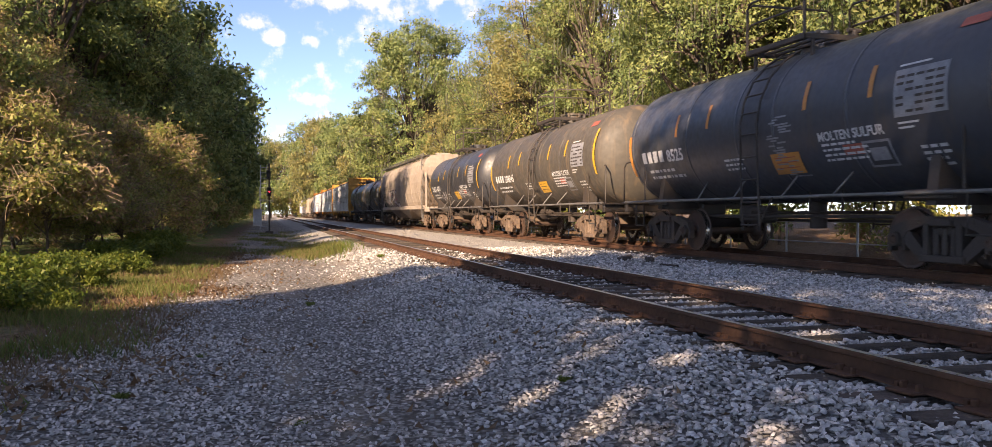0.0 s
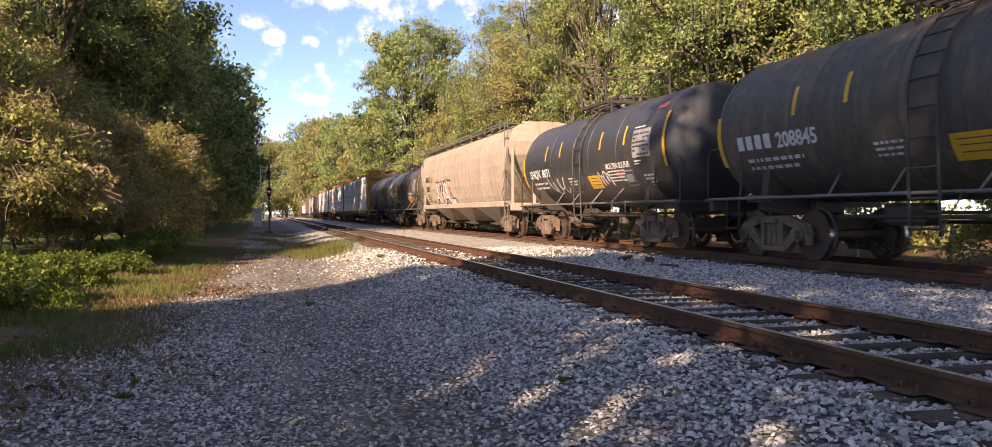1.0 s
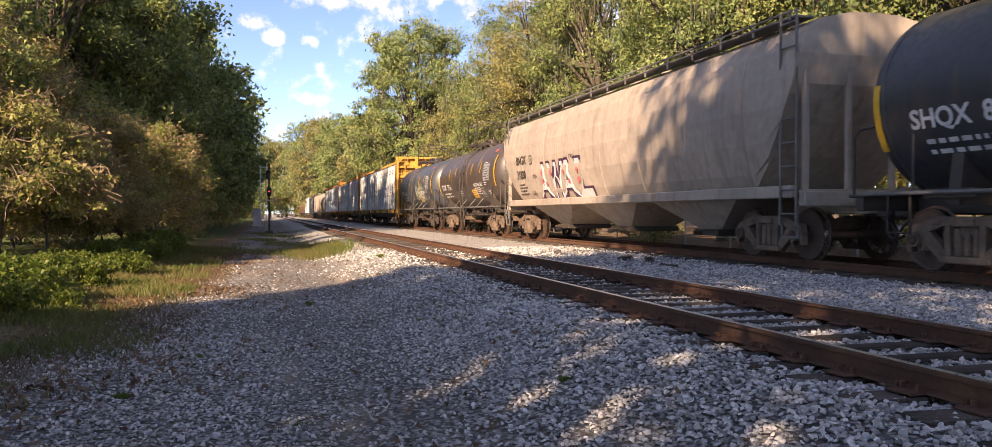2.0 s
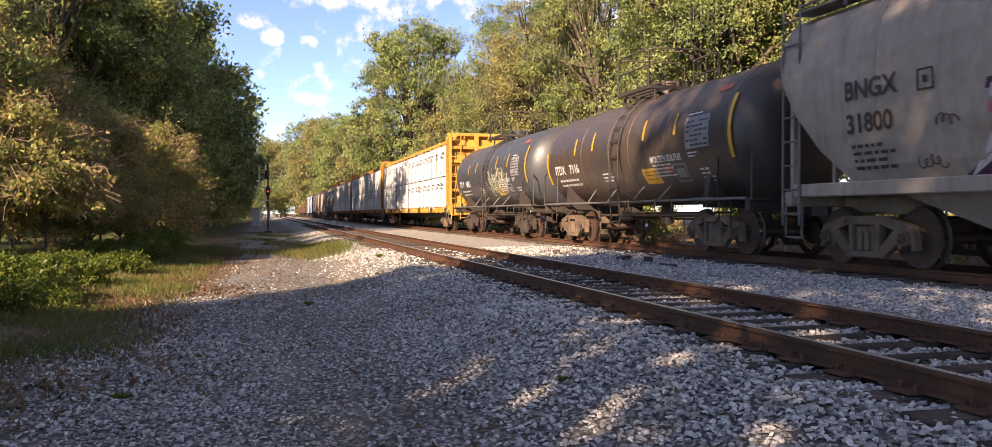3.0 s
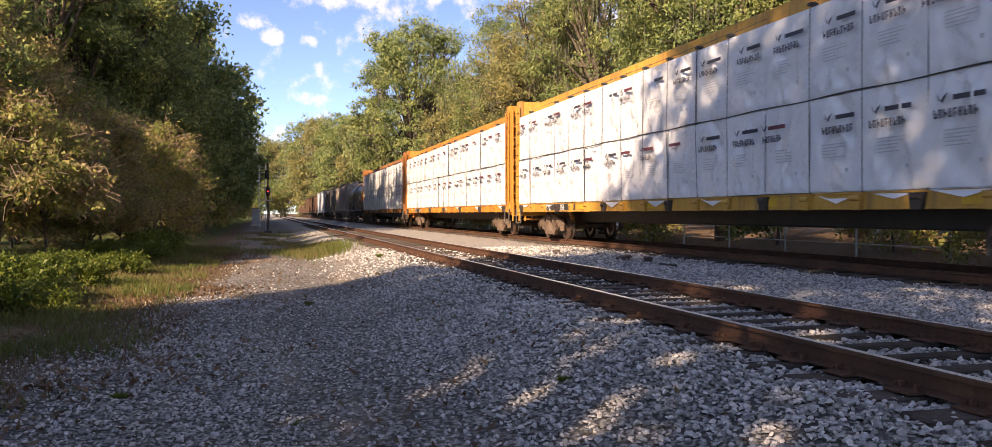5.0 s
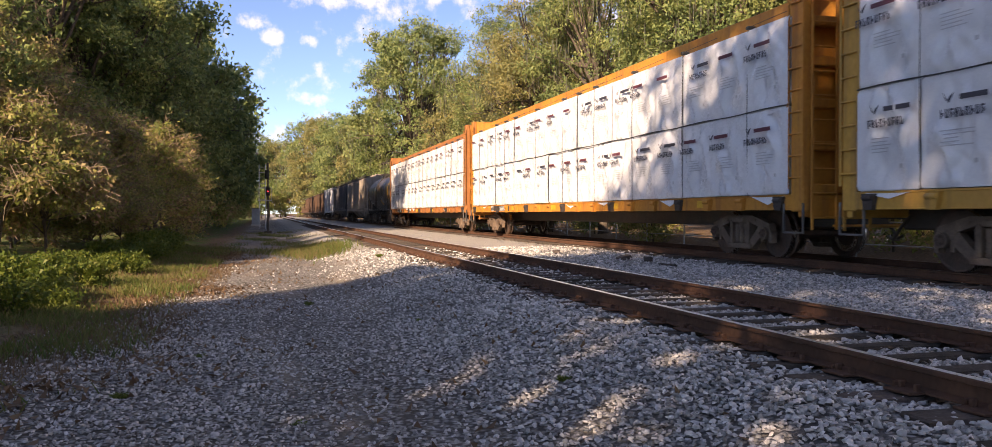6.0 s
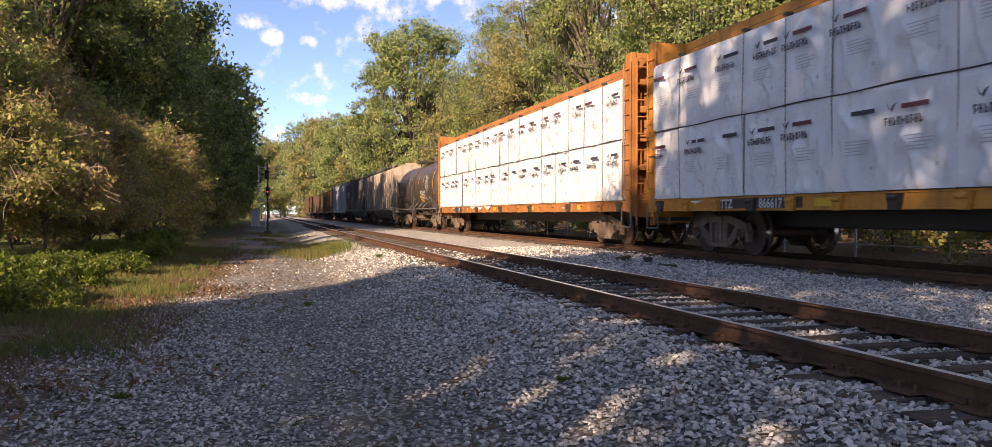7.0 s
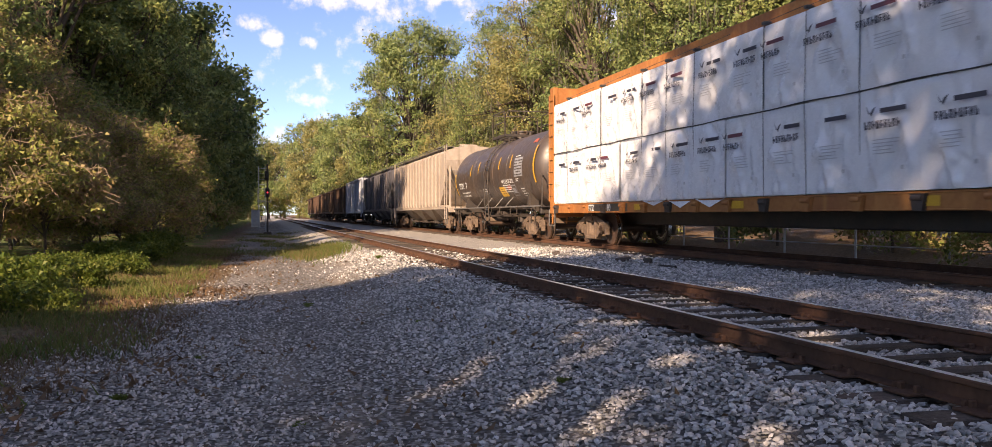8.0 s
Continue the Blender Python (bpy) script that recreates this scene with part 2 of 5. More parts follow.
M_GALV = mat("galvanised", (0.42, 0.43, 0.44), (0.33, 0.33, 0.34), rough=0.45, metal=0.6, bump=0.0)


def glow(name, color, strength):
    m = bpy.data.materials.new(name)
    m.use_nodes = True
    b = m.node_tree.nodes["Principled BSDF"]
    b.inputs["Base Color"].default_value = (*color, 1)
    b.inputs["Emission Color"].default_value = (*color, 1)
    b.inputs["Emission Strength"].default_value = strength
    return m


M_REDLAMP = glow("red_lamp", (1.0, 0.03, 0.05), 1.3)


def ground_mat():
    """Ground: crushed stone on the road and round the tracks, packed dirt in the wheel paths, leaf litter under the woods."""
    m = bpy.data.materials.new("ground_cover")
    m.use_nodes = True
    n, l = m.node_tree.nodes, m.node_tree.links
    b = n["Principled BSDF"]
    tc = n.new("ShaderNodeTexCoord")
    sep = n.new("ShaderNodeSeparateXYZ")
    l.new(tc.outputs["Object"], sep.inputs[0])

    def noise_at(s, detail=5.0, stretch=(1, 1, 1)):
        mp = n.new("ShaderNodeMapping")
        mp.inputs["Scale"].default_value = stretch
        l.new(tc.outputs["Object"], mp.inputs["Vector"])
        t = n.new("ShaderNodeTexNoise")
        t.inputs["Scale"].default_value, t.inputs["Detail"].default_value = s, detail
        l.new(mp.outputs[0], t.inputs["Vector"])
        return t.outputs["Fac"]

    def mr(sock, lo, hi, a=0.0, c=1.0):
        r = n.new("ShaderNodeMapRange")
        r.interpolation_type = "SMOOTHSTEP"
        for k, v in zip(("From Min", "From Max", "To Min", "To Max"), (lo, hi, a, c)):
            r.inputs[k].default_value = v
        l.new(sock, r.inputs["Value"])
        return r.outputs["Result"]

    def math2(op, a, c):
        x = n.new("ShaderNodeMath")
        x.operation = op
        for s, v in zip(x.inputs, (a, c)):
            if isinstance(v, (int, float)):
                s.default_value = v
            else:
                l.new(v, s)
        return x.outputs[0]

    def blend(f, a, c):
        x = n.new("ShaderNodeMix")
        x.data_type = "RGBA"
        l.new(f, x.inputs["Factor"])
        for key, v in (("A", a), ("B", c)):
            if isinstance(v, tuple):
                x.inputs[key].default_value = (*v, 1)
            else:
                l.new(v, x.inputs[key])
        return x.outputs["Result"]

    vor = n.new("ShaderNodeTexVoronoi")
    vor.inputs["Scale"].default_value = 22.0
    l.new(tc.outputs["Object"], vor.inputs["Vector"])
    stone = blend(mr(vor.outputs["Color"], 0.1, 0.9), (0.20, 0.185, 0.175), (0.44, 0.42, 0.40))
    # cell edges darkened: soil and the shade of the gaps in one colour
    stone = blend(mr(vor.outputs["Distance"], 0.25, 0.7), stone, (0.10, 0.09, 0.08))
    dirt = blend(mr(noise_at(30), 0.35, 0.7), (0.19, 0.155, 0.125), (0.38, 0.33, 0.27))
    litter = blend(mr(noise_at(14), 0.35, 0.65), (0.10, 0.065, 0.04), (0.20, 0.13, 0.08))
    green = blend(mr(noise_at(9), 0.35, 0.65), (0.06, 0.10, 0.025), (0.12, 0.145, 0.042))
    wob = math2("ADD", sep.outputs["X"], math2("MULTIPLY", math2("SUBTRACT", noise_at(0.6), 0.5), 2.2))
    rut = math2("MULTIPLY", mr(noise_at(0.9, 6, (1, 0.22, 1)), 0.50, 0.66), mr(wob, 1.2, 2.4, 1.0, 0.0))
    fines = blend(mr(noise_at(25), 0.3, 0.7), (0.26, 0.245, 0.235), (0.46, 0.44, 0.425))
    # dark gaps here too: soil plus shade between stones, put into the colour
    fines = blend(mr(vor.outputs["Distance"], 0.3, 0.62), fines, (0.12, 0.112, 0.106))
    fines = blend(mr(sep.outputs["Y"], 14.0, 24.0), fines, (0.36, 0.335, 0.305))
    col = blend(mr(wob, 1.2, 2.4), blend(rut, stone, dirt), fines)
    edge = math2("ADD", wob, mr(sep.outputs["Y"], 6.0, 13.0, 0.8, 0.0))
    verge = mr(edge, -2.1, -0.9, 1.0, 0.0)
    col = blend(verge, col, litter)
    col = blend(math2("MULTIPLY", mr(edge, -3.0, -2.2, 1.0, 0.0), mr(noise_at(1.1), 0.34, 0.5)), col, green)
    col = blend(mr(wob, 13.0, 14.5), col, litter)
    l.new(col, b.inputs["Base Color"])
    b.inputs["Roughness"].default_value = 0.95
    b.inputs["Specular IOR Level"].default_value = 0.2
    bp = n.new("ShaderNodeBump")
    bp.inputs["Strength"].default_value, bp.inputs["Distance"].default_value = 0.9, 0.03
    hh = math2("ADD", math2("MULTIPLY", vor.outputs["Distance"], -1.0), noise_at(50))
    l.new(hh, bp.inputs["Height"])
    l.new(bp.outputs[0], b.inputs["Normal"])
    return m


M_GROUND = ground_mat()

# ---- mesh building ----
class G:
    """Collects faces of one mesh: boxes, rods, tubes, lathed and extruded forms."""

    def __init__(self):
        self.v, self.f, self.s, self.mi = [], [], [], []
        self.slot = 0

    def add(self, verts, faces, smooth=False, m=None):
        k = len(self.v)
        if m is not None:
            verts = [m @ Vector(p) for p in verts]
        self.v.extend(tuple(p) for p in verts)
        self.f.extend([tuple(i + k for i in f) for f in faces])
        self.s.extend([smooth] * len(faces))
        self.mi.extend([self.slot] * len(faces))
        return self

    def box(self, c, size, bevel=0.0, m=None):
        """A box round the centre c; bevel cuts its edges back."""
        hx, hy, hz = (a / 2 for a in size)
        if not bevel:
            vs = [(c[0] + x * hx, c[1] + y * hy, c[2] + z * hz) for x in (-1, 1) for y in (-1, 1) for z in (-1, 1)]
            return self.add(vs, [(0, 1, 3, 2), (4, 6, 7, 5), (0, 4, 5, 1), (2, 3, 7, 6), (0, 2, 6, 4), (1, 5, 7, 3)], m=m)
        bm = bmesh.new()
        bmesh.ops.create_cube(bm, size=1)
        bmesh.ops.scale(bm, vec=size, verts=bm.verts)
        bmesh.ops.bevel(bm, geom=bm.edges[:], offset=bevel, segments=1, affect="EDGES", profile=0.5)
        bmesh.ops.translate(bm, vec=c, verts=bm.verts)
        bm.verts.index_update()
        self.add([v.co.copy() for v in bm.verts], [[v.index for v in f.verts] for f in bm.faces], m=m)
        bm.free()
        return self

    def rod(self, a, b, r, n=8, r2=None, smooth=True):
        a, b = Vector(a), Vector(b)
        d = (b - a).normalized()
        u = d.orthogonal().normalized()
        w = d.cross(u)
        r2 = r if r2 is None else r2
        ring = [(math.cos(6.28318530718 * i / n), math.sin(6.28318530718 * i / n)) for i in range(n)]
        vs = [a + (u * x + w * y) * r for x, y in ring] + [b + (u * x + w * y) * r2 for x, y in ring]
        self.add(vs, [(i, (i + 1) % n, n + (i + 1) % n, n + i) for i in range(n)], smooth)
        self.add(vs, [tuple(range(n))[::-1], tuple(range(n, 2 * n))])
        return self

    def tube(self, pts, r, n=6, taper=None):
        """A bent rod through the points."""
        pts = [Vector(p) for p in pts]
        vs, fs = [], []
        for i, p in enumerate(pts):
            d = (pts[min(i + 1, len(pts) - 1)] - pts[max(i - 1, 0)]).normalized()
            u = d.cross(Vector((0.31, 0.17, 0.93))).normalized()
            w = d.cross(u)
            rr = r if taper is None else r + (taper - r) * i / (len(pts) - 1)
            vs += [p + (u * math.cos(6.2831853 * k / n) + w * math.sin(6.2831853 * k / n)) * rr for k in range(n)]
        for i in range(len(pts) - 1):
            fs += [(i * n + k, i * n + (k + 1) % n, (i + 1) * n + (k + 1) % n, (i + 1) * n + k) for k in range(n)]
        self.add(vs, fs, True)
        return self

    def lathe(self, profile, n=48, axis="y", c=(0, 0, 0), smooth=True):
        """Turns a profile of (place along the axis, radius) round the axis through c."""
        vs, fs = [], []
        for a, r in profile:
            for k in range(n):
                x, z = r * math.cos(6.2831853 * k / n), r * math.sin(6.2831853 * k / n)
                p = {"y": (x, a, z), "x": (a, x, z), "z": (x, z, a)}[axis]
                vs.append((p[0] + c[0], p[1] + c[1], p[2] + c[2]))
        for i in range(len(profile) - 1):
            fs += [(i * n + k, i * n + (k + 1) % n, (i + 1) * n + (k + 1) % n, (i + 1) * n + k) for k in range(n)]
        self.add(vs, fs, smooth)
        self.add(vs[:n], [tuple(range(n))])
        self.add(vs[-n:], [tuple(range(n))])
        return self

    def prism(self, outline, a, b, axis="x", smooth=False):
        """Extrudes a closed outline of the two other axes from a to b along axis."""
        def at(p, h):
            return {"x": (h, p[0], p[1]), "y": (p[0], h, p[1]), "z": (p[0], p[1], h)}[axis]
        n = len(outline)
        vs = [at(p, a) for p in outline] + [at(p, b) for p in outline]
        self.add(vs, [(i, (i + 1) % n, n + (i + 1) % n, n + i) for i in range(n)], smooth)
        self.add(vs, [tuple(range(n))[::-1], tuple(range(n, 2 * n))])
        return self

    def mesh(self, name, mats):
        me = bpy.data.meshes.new(name)
        me.from_pydata(self.v, [], self.f)
        for m in mats if isinstance(mats, (list, tuple)) else [mats]:
            me.materials.append(m)
        me.polygons.foreach_set("use_smooth", self.s)
        me.polygons.foreach_set("material_index", self.mi)
        bm = bmesh.new()
        bm.from_mesh(me)
        bmesh.ops.recalc_face_normals(bm, faces=bm.faces)
        bm.to_mesh(me)
        bm.free()
        me.update()
        return me


def part(name, g, material, parent=None, label="", m=None):
    """Links a G, or a mesh that is there already, as one object under parent."""
    me = g.mesh(name, material) if isinstance(g, G) else g
    ob = new(name, me)
    ob.parent = parent
    if m is not None:
        ob.matrix_basis = m
    if label:
        ob["label"] = label
    return ob


def quads(name, p, material):
    """A mesh of loose quads from an array (n, 4, 3)."""
    n = len(p)
    me = bpy.data.meshes.new(name)
    me.vertices.add(n * 4)
    me.vertices.foreach_set("co", p.reshape(-1).astype(np.float32))
    me.loops.add(n * 4)
    me.loops.foreach_set("vertex_index", np.arange(n * 4, dtype=np.int32))
    me.polygons.add(n)
    me.polygons.foreach_set("loop_start", np.arange(0, n * 4, 4, dtype=np.int32))
    me.polygons.foreach_set("loop_total", np.full(n, 4, dtype=np.int32))
    me.materials.append(material)
    me.update(calc_edges=True)
    me.validate()
    return me


def blades(name, p, material):
    """A mesh of loose triangles from an array (n, 3, 3)."""
    n = len(p)
    me = bpy.data.meshes.new(name)
    me.vertices.add(n * 3)
    me.vertices.foreach_set("co", p.reshape(-1).astype(np.float32))
    me.loops.add(n * 3)
    me.loops.foreach_set("vertex_index", np.arange(n * 3, dtype=np.int32))
    me.polygons.add(n)
    me.polygons.foreach_set("loop_start", np.arange(0, n * 3, 3, dtype=np.int32))
    me.polygons.foreach_set("loop_total", np.full(n, 3, dtype=np.int32))
    me.materials.append(material)
    me.update(calc_edges=True)
    return me


def leaf_blades(rng, centres, outward, size, droop=0.3, long=1.7):
    """Pointed leaves at the centres, turned every way, most of them facing up and out of the crown."""
    n = len(centres)
    d = rng.normal(size=(n, 3))
    d[:, 2] -= droop
    d /= np.linalg.norm(d, axis=1, keepdims=True)
    up = rng.normal(size=(n, 3)) * 0.55 + np.array([0, 0, 0.55]) + outward * 0.85
    w = np.cross(d, up)
    w /= np.linalg.norm(w, axis=1, keepdims=True) + 1e-9
    s = (size * rng.uniform(0.6, 1.4, n))[:, None]
    return np.stack([centres + w * s * 0.5 - d * s * 0.25, centres + d * s * long * 0.62, centres - w * s * 0.5 - d * s * long * 0.38], 1)

# ---- ground and railway ----
TRACKS = ((4.28, 0.45), (10.15, 0.475))     # centre line and rail-top height of the two tracks
rng0 = np.random.default_rng(3)


def ground_z(x, y):
    """Height of the ground sheet: level road, ballast shoulder, the railway bed, then a low rise into the woods."""
    x, y = np.asarray(x, float), np.asarray(y, float)

    def step(a, b, t):
        t = np.clip((t - a) / (b - a), 0, 1)
        return t * t * (3 - 2 * t)
    z = 0.29 * step(1.0, 3.0, x) - 0.018 * step(3.15, 3.45, x) + 0.022 * step(5.3, 5.9, x) - 0.012 * step(8.0, 8.8, x) - 0.20 * step(11.6, 13.5, x)
    z = z + 0.5 * step(13.5, 22, x) + 0.35 * step(-2.2, -6, x)
    z = z + 0.03 * np.sin(x * 2.1 + y * 0.31) * np.sin(y * 0.53 + 1) * step(2.5, 0.5, x)
    return z


def build_ground():
    xs = np.concatenate([[-3000, -800, -200, -60, -25], np.arange(-14, 24, 0.33), [30, 60, 200, 800, 3000]])
    ys = np.concatenate([[-3000, -800, -200, -60, -25], np.arange(-12, 40, 0.5), np.arange(40, 200, 4), [260, 400, 800, 1500, 4000]])
    xx, yy = np.meshgrid(xs, ys)
    zz = ground_z(xx, yy)
    w = len(xs)
    vs = np.stack([xx, yy, zz], -1).reshape(-1, 3).tolist()
    fs = [(j * w + i, j * w + i + 1, (j + 1) * w + i + 1, (j + 1) * w + i) for j in range(len(ys) - 1) for i in range(w - 1)]
    g = G()
    g.add(vs, fs, True)
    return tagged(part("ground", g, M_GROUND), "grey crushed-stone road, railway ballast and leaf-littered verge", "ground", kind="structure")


build_ground()

# rail section: foot, web and head, and the running surface on top
RH = 0.132
RAIL = [(-0.076, -0.186), (0.076, -0.186), (0.076, -0.172), (0.014, -0.152), (0.010, -0.05), (0.036, -0.038), (0.036, -0.006),
        (0.026, 0.0), (-0.026, 0.0), (-0.036, -0.006), (-0.036, -0.038), (-0.010, -0.05), (-0.014, -0.152), (-0.076, -0.172)]


TIES = {0: [], 1: []}


def build_track(index, first, last, head):
    cx, top = TRACKS[index]
    base = tagged(new("railway_track"), ("rusty main-line railway track with polished rail heads on timber ties",
                                         "rusty railway track under the train with dull rail heads")[index], "railway track", kind="structure")
    base.matrix_basis = pose(cx, 0, top)
    for side in (-0.755, 0.755):
        g = G()
        g.prism([(p[0] + side, p[1] * RH / 0.186) for p in RAIL], -14, 420, "y")
        g.slot = 1
        g.add([(side - 0.026, -14, 0.002), (side + 0.03, -14, 0.002), (side + 0.03, 420, 0.002), (side - 0.026, 420, 0.002)], [(0, 1, 2, 3)])
        part("rail", g, [M_RAIL, head], base, "rust-brown steel rail with worn head")
    shapes = []
    for k in range(4):
        r = random.Random(k + 10 * index)
        g = G()
        g.box((0, 0, -0.105), (2.6, 0.225, 0.17), 0.012)
        g.v = [(x + r.uniform(-.008, .008), y + r.uniform(-.01, .01), z + r.uniform(-.008, .006)) for x, y, z in g.v]
        shapes.append(g.mesh("tie", M_TIE))
    g = G()
    g.box((0, 0, 0.008), (0.36, 0.2, 0.016), 0.004)
    for x in (-0.09, 0.09):
        for y in (-0.06, 0.06):
            g.box((x, y * (1 if x > 0 else -1), 0.03), (0.034, 0.03, 0.045), 0.005)
    plate = g.mesh("tie_plate", M_RAIL)
    g = G()
    g.box((0, 0, 0), (0.17, 0.035, 0.05), 0.006)
    anchor = g.mesh("rail_anchor", M_RAIL)
    r = random.Random(5 + index)
    y = first
    while y < last:
        TIES[index].append(y)
        part("tie", shapes[r.randrange(4)], None, base, m=pose(r.uniform(-.07, .07), y, -RH + 0.016 + r.uniform(-.012, .0), 0, 0, r.uniform(-1.6, 1.6)))
        if y < 32 and index == 0:
            for side in (-0.755, 0.755):
                part("tie_plate", plate, None, base, m=pose(side, y, -RH - 0.004, 0, 0, 0))
                part("rail_anchor", anchor, None, base, m=pose(side, y + 0.125, -RH + 0.012))
        y += 0.51 + r.uniform(-.03, .03)


build_track(0, -10.0, 75.0, M_RAILHEAD)
build_track(1, -6.0, 60.0, M_HEADRUST)


def build_gravel():
    """Crushed stones, each a chipped lump, thick on the ballast and thinner in the wheel paths of the road."""
    lump = np.array([(1, 0, 0), (-1, 0, 0), (0, 1, 0), (0, -1, 0), (.55, .5, .75), (-.6, .45, .7), (-.5, -.6, .65), (.5, -.55, .7)])
    tri = np.array([(4, 5, 6), (4, 6, 7), (0, 2, 4), (2, 1, 5), (2, 5, 4), (1, 3, 6), (1, 6, 5), (3, 0, 7), (3, 7, 6), (0, 4, 7)])
    rng = np.random.default_rng(11)
    pts = []
    for x0, x1, y0, y1, per in ((-3.2, 9.0, 2.6, 9.5, 780), (-2.4, 9.2, 9.5, 15, 330), (-2.0, 9.2, 15, 24, 90), (8.9, 13, 8, 26, 60)):
        n = int((x1 - x0) * (y1 - y0) * per)
        p = np.stack([rng.uniform(x0, x1, n), rng.uniform(y0, y1, n)], 1)
        worn = 0.5 + 0.5 * np.sin(p[:, 0] * 2.3 + 0.25 * np.sin(p[:, 1] * 0.7)) + 0.45 * np.sin(p[:, 1] * 1.1 + p[:, 0] * 1.7) * np.sin(p[:, 1] * .43)
        road = np.clip((2.0 - p[:, 0]) / 0.9, 0, 1)
        keep = rng.uniform(size=n) > road * np.clip(0.06 + 0.5 * worn, 0.04, 0.9)
        keep &= rng.uniform(size=n) < np.clip((p[:, 0] + 2.4 + 0.8 * np.clip((13 - p[:, 1]) / 7, 0, 1) + 0.5 * np.sin(p[:, 1] * 1.3)) / 1.2, 0.02, 1)
        keep &= ~((p[:, 0] < 1.6 + 0.4 * np.sin(p[:, 1])) & (p[:, 1] > 13.5) & (rng.uniform(size=n) < 0.82))
        pts.append(p[keep])
    p = np.concatenate(pts)
    for cx, top in TRACKS:
        p = p[np.abs(np.abs(p[:, 0] - cx) - 0.755) > 0.10]
    for i, (cx, top) in enumerate(TRACKS):
        gap = np.abs(p[:, 1][:, None] - np.array(TIES[i])[None]).min(axis=1)
        p = p[~((gap < 0.135) & (p[:, 0] - cx > -1.17 + 0.12 * np.sin(p[:, 1] * 5)) & (p[:, 0] - cx < 1.2) & (rng.uniform(size=len(p)) < 0.9))]
    n = len(p)
    big = np.clip((p[:, 0] - 0.5) / 2.5, 0, 1)
    size = rng.uniform(0.007, 0.0155, n) * (1 + 0.55 * big) + 0.006 * rng.uniform(size=n) ** 4
    size *= np.clip(p[:, 1] / 12, 1, 1.5)
    q = np.stack([np.cos(a := rng.uniform(0, np.pi, n)), rng.normal(size=n) * 0.22, rng.normal(size=n) * 0.22, np.sin(a)], 1)
    q /= np.linalg.norm(q, axis=1, keepdims=True)
    w, x, y, z = q.T
    rot = np.stack([1 - 2 * (y * y + z * z), 2 * (x * y - z * w), 2 * (x * z + y * w), 2 * (x * y + z * w), 1 - 2 * (x * x + z * z), 2 * (y * z - x * w),
                    2 * (x * z - y * w), 2 * (y * z + x * w), 1 - 2 * (x * x + y * y)], 1).reshape(n, 3, 3)
    shape = lump[None] * rng.uniform(0.7, 1.3, (n, 8, 1)) * np.stack([rng.uniform(.8, 1.35, n), rng.uniform(.7, 1.1, n), rng.uniform(.6, 1.0, n)], 1)[:, None, :]
    v = np.einsum("nij,nkj->nki", rot, shape) * size[:, None, None]
    v[:, :, :2] += p[:, None, :]
    v[:, :, 2] += (ground_z(p[:, 0], p[:, 1]) + size * rng.uniform(0.1, 0.9, n))[:, None]
    f = (tri[None] + (np.arange(n) * 8)[:, None, None]).reshape(-1, 3)
    me = bpy.data.meshes.new("gravel")
    me.vertices.add(n * 8)
    me.vertices.foreach_set("co", v.reshape(-1).astype(np.float32))
    me.loops.add(len(f) * 3)
    me.loops.foreach_set("vertex_index", f.reshape(-1).astype(np.int32))
    me.polygons.add(len(f))
    me.polygons.foreach_set("loop_start", np.arange(0, len(f) * 3, 3, dtype=np.int32))
    me.polygons.foreach_set("loop_total", np.full(len(f), 3, dtype=np.int32))
    me.materials.append(M_STONE)
    me.update(calc_edges=True)
    tagged(new("gravel", me), "pale grey crushed-stone ballast lying loose", "gravel", kind="stuff")


build_gravel()

# ---- train ----
V = 17.7                                    # metres per second towards the viewer
TX, TZ = TRACKS[1]
CARS = []                                   # (car, centre along the track at the start, its wheelsets)
# In a car's own space y runs along it, the side towards the road is -x, and z = 0 is the rail top.


def flat_side(x):
    return lambda u, v: (-x, -u, v)


def round_side(radius, zc):
    """Lays (u, v) round a tank whose axis is zc high; v is the height on the shell above the axis."""
    return lambda u, v: (-(radius + 0.012) * math.cos(v / radius), -u, zc + (radius + 0.012) * math.sin(v / radius))


def rect(g, at, u0, v0, u1, v1, skew=0.0):
    """A thin painted rectangle on a side, in strips so that it follows the shell."""
    n = max(1, int(abs(v1 - v0) / 0.12))
    for i in range(n):
        a, b = v0 + (v1 - v0) * i / n, v0 + (v1 - v0) * (i + 1) / n
        sa, sb = skew * (a - v0), skew * (b - v0)
        g.add([at(u0 + sa, a), at(u1 + sa, a), at(u1 + sb, b), at(u0 + sb, b)], [(0, 1, 2, 3)])


LETTERS = {}


def letters(text, fat=0.0):
    """Outline of a line of text, one unit high, as flat points and faces."""
    if (text, fat) not in LETTERS:
        cu = bpy.data.curves.new("text", "FONT")
        cu.body, cu.resolution_u, cu.offset = text, 3, fat
        ob = bpy.data.objects.new("text", cu)
        scene.collection.objects.link(ob)
        me = bpy.data.meshes.new_from_object(ob.evaluated_get(bpy.context.evaluated_depsgraph_get()))
        LETTERS[(text, fat)] = ([tuple(v.co) for v in me.vertices], [tuple(p.vertices) for p in me.polygons])
        bpy.data.objects.remove(ob)
        bpy.data.curves.remove(cu)
        bpy.data.meshes.remove(me)
    return LETTERS[(text, fat)]


def write(g, at, text, u, v, size, wide=1.0, fat=0.026):
    vs, fs = letters(text, fat)
    g.add([at(u + p[0] * size * wide, v + p[1] * size) for p in vs], fs)


